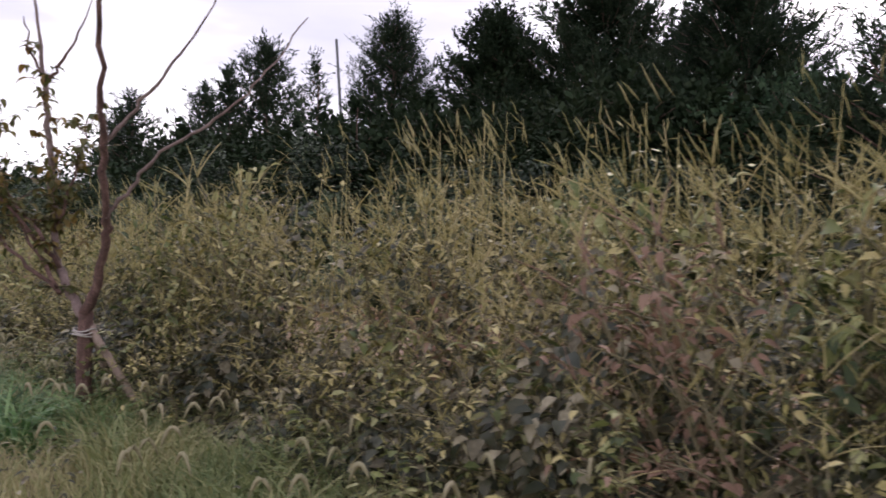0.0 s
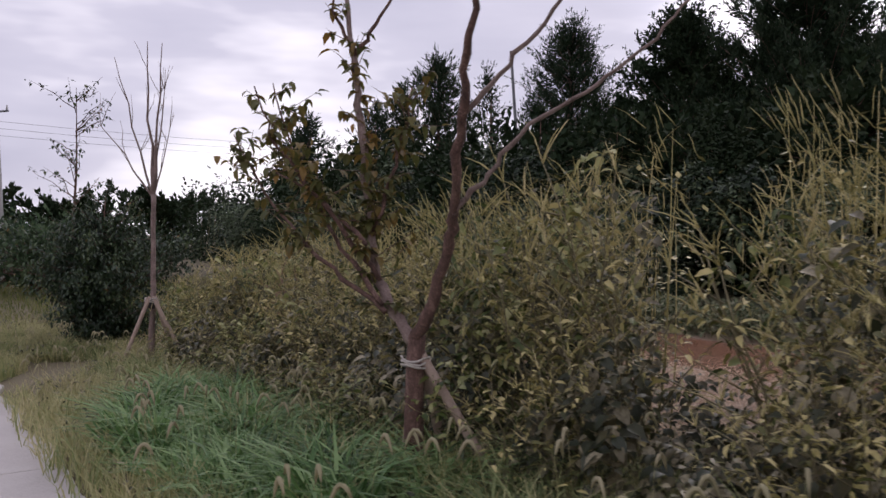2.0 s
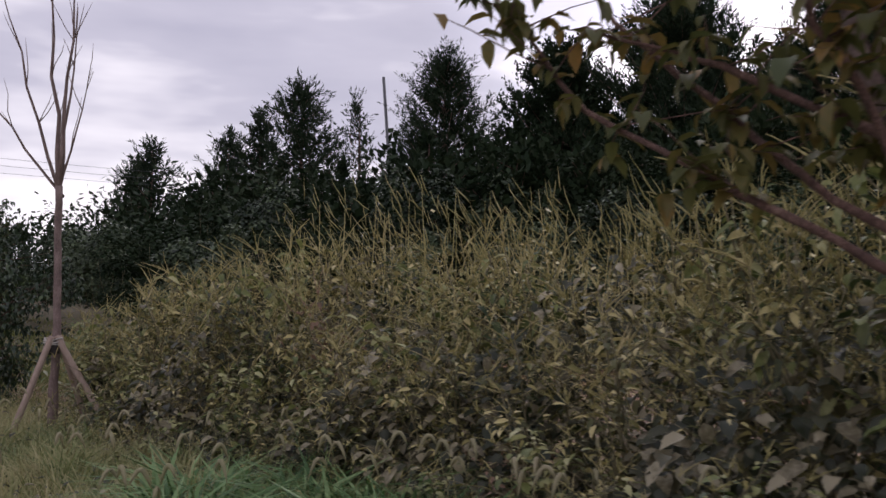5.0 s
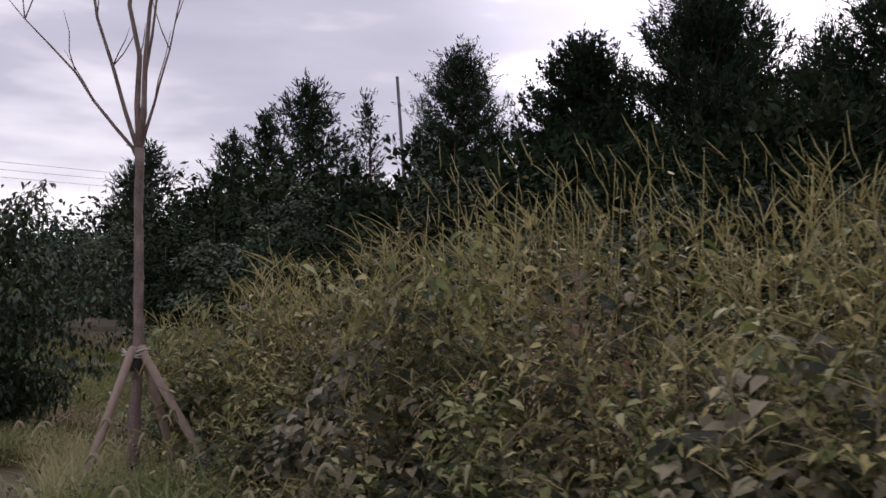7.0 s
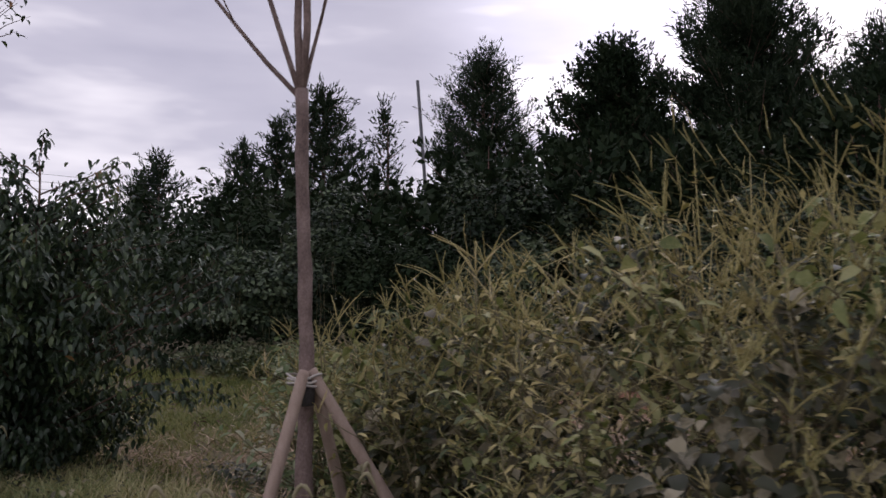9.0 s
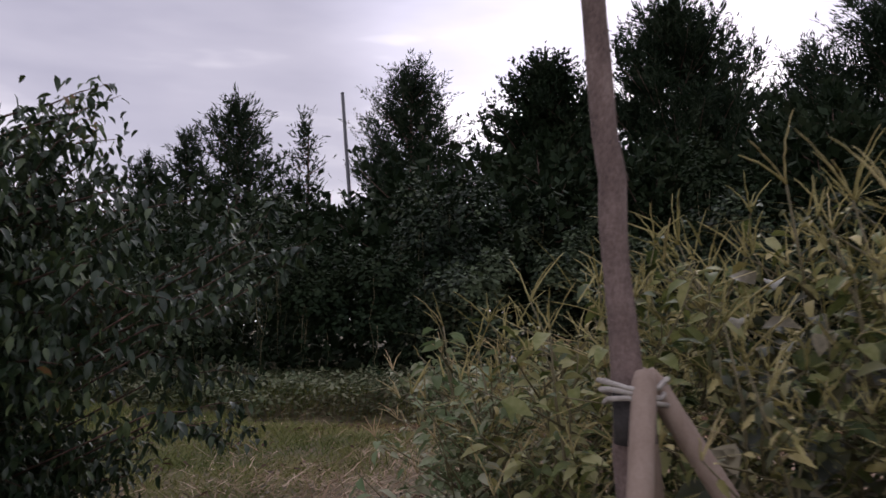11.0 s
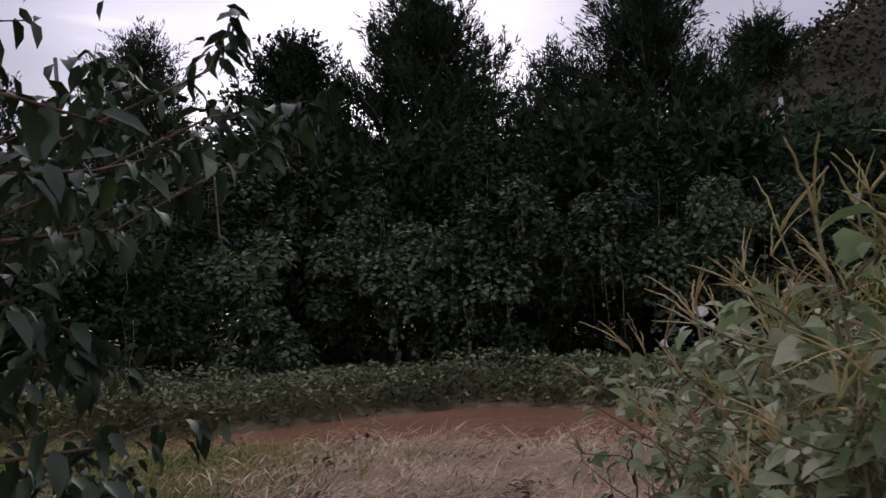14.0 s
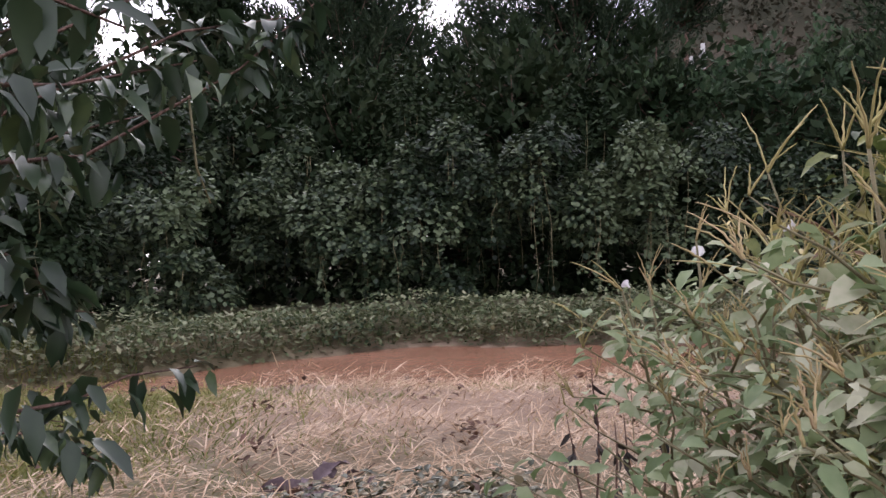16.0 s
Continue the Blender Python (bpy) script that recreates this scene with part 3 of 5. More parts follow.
# ---- tall weeds ----
def amaranth_variant(name, seed, height, lush, leaf_mat, seed_mat, spikes_per_tip):
    """One weed: stem, branches, leaves and tall seed spikes, as parts under an empty."""
    r = random.Random(seed)
    root = empty(name, "", "weed")
    stem = wobble((0, 0, -0.05), (r.uniform(-0.15, 0.15), r.uniform(-0.1, 0.1), height * 0.86), 5, 0.04, r)
    lines = []
    B, D, tips = [], [], [stem[-1]]
    nb = 13 if lush else 11
    for i in range(nb):
        k = 0.12 + 0.8 * i / nb
        p = stem[0].lerp(stem[-1], k)
        a = i * 2.4 + r.uniform(-0.4, 0.4)
        reach = (0.62 - 0.42 * k) * r.uniform(0.7, 1.3) * (height / 1.8)
        q = p + Vector((math.cos(a) * reach, math.sin(a) * reach, reach * r.uniform(0.5, 1.2)))
        lines.append((wobble(p, q, 3, 0.03, r), [0.006, 0.005, 0.004, 0.003]))
        if k > 0.42:
            tips.append(q)
    for pts in [stem] + [ln[0] for ln in lines]:
        for j in range(len(pts) - 1):
            for _k in range(6 if lush else 4):
                p = pts[j].lerp(pts[j + 1], r.random())
                a = r.uniform(0, 2 * math.pi)
                B.append(tuple(p))
                D.append((math.cos(a), math.sin(a), r.uniform(-0.65, 0.3)))
    tubes("stem", [(stem, [0.013, 0.012, 0.010, 0.008, 0.006, 0.004])], M_STEM, root, sides=6)
    tagged(tubes("side_stem", lines, M_STEM, root, sides=3), kind="stuff")
    B, D = np.array(B), np.array(D)
    n = len(B)
    big = 0.85 if leaf_mat is M_PALE else 1.1 if lush else 0.85
    L = np.array([(0.04 + 0.085 * r.random() ** 1.5) * big for _ in range(n)])
    tagged(leaves_object("foliage", B + unit(D) * 0.03, D, np.tile((0, 0, 1.0), (n, 1)) + rng.normal(0, 0.35, (n, 3)), L, L * (rng.uniform(0.42, 0.68, n) if lush else rng.uniform(0.32, 0.55, n)), leaf_mat, root, droop=0.32), kind="stuff")
    spikes = []
    for t in tips:
        for _k in range(r.choice(spikes_per_tip)):
            a = r.uniform(0, 2 * math.pi)
            ln = r.uniform(0.09, 0.22) * (1.3 if t is tips[0] else 0.9) * (0.75 if leaf_mat is M_PALE else 1.0)
            lean = r.uniform(0.1, 0.85) * (0.6 if leaf_mat is M_PALE else 1.0)
            q = t + Vector((math.cos(a) * lean * ln - 0.25 * ln, math.sin(a) * lean * ln, ln))
            pts = wobble(t, q, 9, 0.0035, r)
            bow = Vector((math.cos(a) * 0.28 - 0.12, math.sin(a) * 0.28, -0.2)) * ln * r.uniform(0.2, 1.1)
            pts = [p + bow * (j / 9) ** 2 for j, p in enumerate(pts)]
            fat = 0.75 if leaf_mat is M_PALE else 1.0
            spikes.append((pts, [fat * (0.0050 - 0.0003 * j) * r.uniform(0.65, 1.2) for j in range(9)] + [0.001]))
    tagged(tubes("seed_spike", spikes, seed_mat, root, "rough nodding seed spikes", sides=4), kind="stuff")
    return root


def weed_height(s, o):
    """Height of the stand over the ground: low at its front, two metres within."""
    o = o + 0.7 * np.clip((s - 6.6) / 0.4, 0, 1)
    h = np.interp(o, [1.9, 2.4, 3.0, 3.8, 5.0], [0.55, 1.0, 1.65, 2.05, 2.15])
    return h * np.interp(s, [-14, -6, -4.6, -3.2, -1.6, 0, 2.5, 4.5, 5.5, 6.6, 7.2, 8.0], [1.25, 1.28, 1.24, 1.54, 1.44, 1.05, 1.14, 1.22, 1.16, 1.04, 0.86, 0.62])


def in_gap(s, o):
    d = (s + 4.3) - 0.62 * (o - 2.5)
    return (d > -0.4) & (d < 0.5 + 0.3 * np.clip(o - 3.0, 0, 2))


KINDS = ((True, M_GREENWEED, M_SEED, (2, 3, 4)), (False, M_WEED, M_SEED, (3, 4, 4)), (True, M_GREENWEED, M_SEED, (0, 1, 2)), (False, M_WEED, M_SEED, (3, 4, 5)), (False, M_DRY, M_DRY, (1, 2)),
         (True, M_PALE, M_TAN, (3, 4, 5)), (True, M_PALE, M_TAN, (2, 3, 4)))
weeds = [amaranth_variant("tall_weed", 11 + i, 1.8, *kind) for i, kind in enumerate(KINDS)]
labels = ["olive green tall weed with many narrow seed spikes", "yellowing tall weed with sparse leaves and seed spikes", "leafy green tall weed in the dense stand",
          "straw-coloured tall weed leaning in the stand", "withered reddish brown tall weed among green ones",
          "silt-dusted pale green weed with tan seed spikes", "pale dusty broad-leaved weed at the end of the stand"]
for wd, lb in zip(weeds, labels):
    tagged(wd, lb, "weed", "tall weeds beside the path")


def scatter_weeds():
    r = random.Random(5)
    spots = []
    for s in np.arange(-13.2, 8.3, 0.40):
        for o in np.arange(2.1, 4.6, 0.46):
            s2, o2 = s + r.uniform(-0.24, 0.24), o + r.uniform(-0.24, 0.24)
            if in_gap(s2, o2) or (s2 > 5.6 and o2 < 2.75) or (s2 > 6.9 and o2 < 2.95) or s2 > 7.7:
                continue
            spots.append((s2, o2))
    ends = [(s + r.uniform(-0.2, 0.2), o + r.uniform(-0.2, 0.2)) for s in np.arange(6.2, 7.7, 0.36) for o in np.arange(3.1, 5.0, 0.40)]
    ends += [(s + r.uniform(-0.12, 0.12), o + r.uniform(-0.1, 0.1)) for s in (7.0, 7.3, 7.55) for o in (2.95,)]
    r.shuffle(spots)
    spots = [(-7.9, 2.5), (-7.6, 2.8), (-8.1, 2.35)] + ends + spots
    used = set()
    for s, o in spots[:330]:
        i = r.choice((0, 1, 1, 3, 1, 2, 3)) if r.random() > 0.04 else 4
        if s > 7.3:
            i = r.choice((5, 6))
        h = float(weed_height(s, o)) * r.uniform(0.85, 1.15)
        if (s, o) in spots[:3]:
            i, h = 4, 2.1
        k = h / 1.95
        m = Matrix.Translation(W(s, o, float(gz(s, o)))) @ Euler((r.uniform(-0.14, 0.14), r.uniform(-0.14, 0.14) - 0.2, 0)).to_matrix().to_4x4() @ Matrix.Rotation(r.uniform(0, 6.28), 4, "Z")
        if i not in used:
            used.add(i)
            weeds[i].matrix_basis = m
            weeds[i].scale = (k ** 0.4, k ** 0.4, k)
        else:
            c = copy_thing(weeds[i], m)
            c.scale = (k ** 0.4, k ** 0.4, k)


scatter_weeds()


def weed_backing():
    """The depth of the stand behind its front plants."""
    r = random.Random(8)
    lines, B, D = [], [], []
    for _ in range(330):
        s, o = r.uniform(-15, 6.0), r.uniform(4.4, 6.6)
        if in_gap(s, o):
            continue
        h = float(weed_height(s, o)) * r.uniform(0.8, 1.15)
        z = float(gz(s, o))
        a, b = W(s, o, z), W(s + r.uniform(-0.2, 0.2), o + r.uniform(-0.2, 0.2), z + h)
        lines.append((wobble(a, b, 3, 0.05, r), [0.012, 0.01, 0.008, 0.003]))
        for _k in range(70):
            p = a.lerp(b, r.uniform(0.15, 0.95)) + Vector((r.gauss(0, 0.2), r.gauss(0, 0.2), r.gauss(0, 0.08)))
            B.append(tuple(p))
            D.append((r.gauss(0, 1), r.gauss(0, 1), r.uniform(-0.5, 0.4)))
        for _k in range(6):
            p = b + Vector((r.gauss(0, 0.16), r.gauss(0, 0.16), r.uniform(-0.35, 0.05)))
            lines.append((wobble(p, p + Vector((r.uniform(-0.2, 0.02), r.uniform(-0.08, 0.08), r.uniform(0.12, 0.3))), 3, 0.012, r), [0.002, 0.006, 0.005, 0.001]))
    root = empty("weed_thicket", "dense olive weed thicket behind the front plants", "weeds", kind="stuff")
    tubes("weed_stalks", lines, M_SEED, root, sides=3)
    B, D = np.array(B), np.array(D)
    L = rng.uniform(0.06, 0.13, len(B))
    leaves_object("weed_leaves", B, D, np.tile((0, 0, 1.0), (len(B), 1)), L, L * 0.5, M_WEED, root, simple=True)


weed_backing()


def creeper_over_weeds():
    """Bindweed leaves that cover the lower front of the stand, its shade put into their colour."""
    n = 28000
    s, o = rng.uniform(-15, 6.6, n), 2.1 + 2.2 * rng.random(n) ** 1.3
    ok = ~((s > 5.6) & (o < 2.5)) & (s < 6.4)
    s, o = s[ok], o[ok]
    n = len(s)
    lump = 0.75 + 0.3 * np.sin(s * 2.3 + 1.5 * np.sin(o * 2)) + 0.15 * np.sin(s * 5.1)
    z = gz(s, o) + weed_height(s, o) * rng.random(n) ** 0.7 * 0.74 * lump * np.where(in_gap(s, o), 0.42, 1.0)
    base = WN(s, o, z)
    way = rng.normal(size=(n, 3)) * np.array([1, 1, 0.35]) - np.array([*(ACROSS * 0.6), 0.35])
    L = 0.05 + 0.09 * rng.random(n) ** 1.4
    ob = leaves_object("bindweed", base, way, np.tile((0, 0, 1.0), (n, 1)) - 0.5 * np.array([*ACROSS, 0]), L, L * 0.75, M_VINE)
    tagged(ob, "green and brownish bindweed leaves draping the weed stand, darkened for shade", "creeper", kind="stuff")


creeper_over_weeds()


def leaning_stalks():
    """Wind-bent grass stalks across the face of the stand."""
    n = 13000
    s, o = rng.uniform(-14, 8, n), rng.uniform(2.65, 4.5, n)
    ok = ~in_gap(s, o) & ~((s > 5.6) & (o < 2.7)) & (s < 7.6)
    s, o = s[ok], o[ok]
    n = len(s)
    base = WN(s, o, gz(s, o) + weed_height(s, o) * rng.uniform(0.42, 0.9, n))
    way = np.stack([rng.normal(-0.8, 0.5, n), rng.normal(-0.1, 0.5, n), rng.normal(0.12, 0.28, n)], 1)
    ob = blades_object("bent_stalks", base, way, rng.uniform(0.14, 0.4, n), rng.uniform(0.0025, 0.0048, n), 0.2 + 0.9 * rng.random(n), M_SEED)
    tagged(ob, "yellow-green wind-bent grass stalks across the weeds", "grass", kind="stuff")


leaning_stalks()


def foxtails():
    r = random.Random(3)
    plants = []
    for v in range(3):
        root = empty("foxtail", "foxtail grass with a pale drooping bristly head", "grass", "foxtails in the verge")
        stalks, heads = [], []
        a = r.uniform(0, 6.28)
        h = r.uniform(0.4, 0.7)
        base = Vector((r.gauss(0, 0.05), r.gauss(0, 0.05), 0))
        top = base + Vector((math.cos(a) * 0.14, math.sin(a) * 0.14, h))
        stalks.append((wobble(base, top, 3, 0.012, r), [0.0022, 0.002, 0.0017, 0.0014]))
        q = [top + Vector((math.cos(a) * 0.085 * k, math.sin(a) * 0.085 * k, 0.065 * math.sin(k * 2.6) - 0.03 * k * k)) for k in (0, 0.2, 0.4, 0.6, 0.8, 1.0, 1.2)]
        heads.append((q, [0.004, 0.009, 0.0115, 0.012, 0.011, 0.008, 0.002]))
        tubes("stalk", stalks, M_GRASS, root, sides=3)
        tubes("seed_head", heads, M_FOX, root, "pale bristly seed heads", sides=6)
        plants.append(root)
    for i in range(240):
        s = r.uniform(-8, 13)
        o = r.uniform(0.15, 2.3) if s < 7 else r.uniform(0.2, 1.6)
        if trodden(s, o) and i > 2:
            continue
        m = Matrix.Translation(W(s, o, float(gz(s, o)) - 0.02)) @ Euler((0, 0, r.uniform(0, 6.28))).to_matrix().to_4x4()
        if i < 3:
            plants[i].matrix_basis = m
        else:
            copy_thing(plants[r.randrange(3)], m)


foxtails()


# ---- young street trees with stakes ----
def stakes(root, top, feet):
    for a, spread in feet:
        a = radians(a)
        foot = Vector((math.cos(a) * spread, math.sin(a) * spread, -0.12))
        head = Vector((math.cos(a) * 0.03 + 0.02, math.sin(a) * 0.075, top))
        up = (head - foot).normalized()
        tubes("stake", [([foot, foot.lerp(head, 0.5), head, head + up * 0.03], [0.036, 0.035, 0.034, 0.026])], M_STAKE, root, "weathered round timber stake", sides=10)
    coil = []
    for j in range(3):
        z = top - 0.05 + 0.022 * j
        coil.append(([Vector((math.cos(k * 0.524) * (0.088 + 0.012 * math.sin(k * 2 + j)), math.sin(k * 0.524) * 0.09, z + 0.012 * math.sin(k + j))) for k in range(13)], [0.008] * 13))
    tubes("rope", coil, M_ROPE, root, "pale binding rope", sides=5)
    tubes("bark_wrap", [([Vector((0, 0, top - 0.17)), Vector((0, 0, top - 0.02))], [0.058, 0.06])], M_WRAP, root, "dark protective wrap", sides=10)


def knotty(points, radii, seed, sway=0.012, slim=0.85, steps=5):
    """A limb with small bends and swellings between its given points."""
    r = random.Random(seed)
    pts, rad = [], []
    for j in range(len(points) - 1):
        for k in range(steps):
            f = k / steps
            off = Vector((r.gauss(0, sway), r.gauss(0, sway), 0)) if k else Vector((0, 0, 0))
            pts.append(points[j].lerp(points[j + 1], f) + off)
            rad.append((radii[j] * (1 - f) + radii[j + 1] * f) * slim * r.uniform(0.9, 1.13))
    return pts + [points[-1]], rad + [radii[-1] * slim]


def bare_tree():
    z0 = float(gz(6.4, 2.18))
    root = empty("bare_sapling", "bare young tree tied to three timber stakes", "tree", "planted path trees", at=W(6.4, 2.18, z0))
    r = random.Random(21)
    fork = Vector((-0.06, 0.16, 2.55 - z0))
    lines = [([Vector((0, 0, -0.1)), Vector((-0.005, 0.02, 0.6)), Vector((0.0, 0.06, 1.2)), Vector((-0.03, 0.11, 1.9)), fork], [0.062, 0.052, 0.047, 0.045, 0.043])]
    tubes("trunk", [knotty(*lines[0], 61, sway=0.004, slim=0.93)], M_BARK, root, "smooth grey-brown trunk", sides=12)
    ups = [((-0.14, 0.05), 2.5, 0.030), ((0.17, 0.0), 2.45, 0.028), ((-1.3, 0.15), 1.4, 0.018), ((0.32, 0.1), 1.3, 0.016), ((-0.66, -0.1), 2.25, 0.021), ((0.02, 0.3), 2.1, 0.02)]
    for (dx, dy), h, rad in ups:
        tip = fork + Vector((dx, dy, h))
        pts = wobble(fork - Vector((0, 0, 0.06)), tip, 6, 0.05, r)
        bl = [(pts, [rad * (1 - 0.8 * i / 6) for i in range(7)])]
        for _k in range(4):
            p = pts[r.randrange(2, 6)]
            q = p + Vector((r.uniform(-0.22, 0.22), r.uniform(-0.2, 0.2), r.uniform(0.3, 0.6)))
            bl.append((wobble(p, q, 3, 0.02, r), [0.006, 0.005, 0.004, 0.0015]))
        tubes("branch", bl, M_BARK, root, sides=6)
    stakes(root, 0.88 - z0, ((-114, 0.62), (-2, 0.85), (58, 0.5)))


def leafing_tree():
    z0 = float(gz(-2.45, 1.8))
    root = empty("forked_sapling", "forked young tree with a few browning leaves, tied to stakes", "tree", "planted path trees", at=W(-2.45, 1.8, z0))
    r = random.Random(4)

    def at(right, up, away=0.0):
        """A point beside the trunk as seen from the path."""
        a = radians(14)
        return Vector((right * math.cos(a) - away * math.sin(a), right * math.sin(a) + away * math.cos(a), up - z0))

    trunk = [at(0.0, z0 - 0.1), at(-0.01, 0.7), at(0.0, 1.05), at(0.01, 1.25)]
    tubes("trunk", [(trunk, [0.075, 0.066, 0.062, 0.06])], M_DARKBARK, root, "dark rough trunk", sides=12)

    def by(dx, dy, up):
        return Vector((dx, dy, up - z0))

    left = [at(-0.01, 1.2), by(-0.18, 0.08, 1.38), by(-0.35, 0.18, 1.67), by(-0.44, 0.27, 2.2), by(-0.54, 0.38, 2.75), by(-0.63, 0.47, 3.26), by(-0.72, 0.5, 3.8), by(-0.8, 0.52, 4.4)]
    right = [at(0.02, 1.2), by(0.14, -0.05, 1.48), by(0.28, -0.18, 1.86), by(0.35, -0.32, 2.1), by(0.46, -0.58, 2.6), by(0.55, -0.80, 3.0), by(0.68, -1.05, 3.7), by(0.76, -1.2, 4.6)]
    tubes("limb", [knotty(left, [0.056, 0.043, 0.039, 0.036, 0.032, 0.026, 0.016, 0.006], 71)], M_BARK, root, sides=9)
    tubes("limb", [knotty(right, [0.056, 0.045, 0.041, 0.037, 0.031, 0.027, 0.019, 0.006], 72)], M_DARKBARK, root, sides=9)
    side = [[by(0.34, -0.30, 2.04), by(0.56, -0.33, 2.28), by(0.81, -0.355, 2.57), by(1.15, -0.38, 2.74), by(1.45, -0.40, 2.96), by(1.75, -0.42, 3.25), by(2.0, -0.4, 3.6)],
            [by(0.45, -0.57, 2.58), by(0.68, -0.6, 2.82), by(0.95, -0.62, 3.1), by(1.2, -0.65, 3.4), by(1.45, -0.65, 3.8)],
            [by(-0.62, 0.46, 3.22), by(-0.48, 0.46, 3.42), by(-0.33, 0.45, 3.62), by(-0.15, 0.42, 4.0)],
            [by(-0.62, 0.46, 3.22), by(-0.76, 0.48, 3.5), by(-0.85, 0.5, 3.85)],
            [by(-0.38, 0.2, 1.9), by(-0.22, 0.25, 2.4), by(-0.12, 0.3, 2.95)],
            [at(-0.22, 1.45), at(-0.6, 1.9, 0.4), at(-1.0, 2.5, 0.9), at(-1.25, 3.15, 1.25)],
            [at(-0.2, 1.4), at(-0.7, 1.75, 0.3), at(-1.15, 2.15, 0.8), at(-1.5, 2.7, 1.0)],
            [at(-0.33, 1.85), at(-0.8, 2.25, 0.5), at(-1.15, 2.4, 0.7)],
            [by(-0.3, 0.14, 1.6), by(-0.62, -0.05, 2.1), by(-0.92, -0.18, 2.5), by(-1.05, -0.25, 2.9)]]
    for k, pts in enumerate(side):
        m = len(pts)
        tubes("branch", [knotty(pts, [0.022 * (1 - 0.75 * i / (m - 1)) for i in range(m)], 80 + k)], M_BARK if k in (0, 1) else M_DARKBARK, root, sides=7)
    B, D, twigs = [], [], []
    for pts, n, reach in ((left[1:6], 46, 0.26), (side[4], 22, 0.26), (side[5][1:], 20, 0.30), (side[6][1:], 22, 0.32), (side[7], 14, 0.30), (side[8][1:], 14, 0.2), (side[3], 4, 0.15)):
        for _ in range(n):
            j = r.randrange(len(pts) - 1)
            p = pts[j].lerp(pts[j + 1], r.random())
            q = p + Vector((r.gauss(0, 0.6), r.gauss(0, 0.6), r.uniform(-0.2, 0.9))) * reach
            tw = wobble(p, q, 3, 0.02, r)
            twigs.append((tw, [0.004, 0.0035, 0.003, 0.0015]))
            for _k in range(7):
                i = r.randrange(3)
                B.append(tuple(tw[i].lerp(tw[i + 1], r.random())))
                D.append((r.gauss(0, 1), r.gauss(0, 1), r.uniform(-1.2, 0.3)))
    tagged(tubes("twig", twigs, M_DARKBARK, root, sides=3), kind="stuff")
    B, D = np.array(B), np.array(D)
    L = rng.uniform(0.06, 0.125, len(B))
    leaves_object("leaves", B, D, np.tile((0, 0, 1.0), (len(B), 1)), L, L * 0.58, M_T1LEAF, root, "browning green leaves", droop=0.3)
    stakes(root, 1.1 - z0, ((122, 0.45), (2, 0.72), (75, 0.5)))


bare_tree()
leafing_tree()


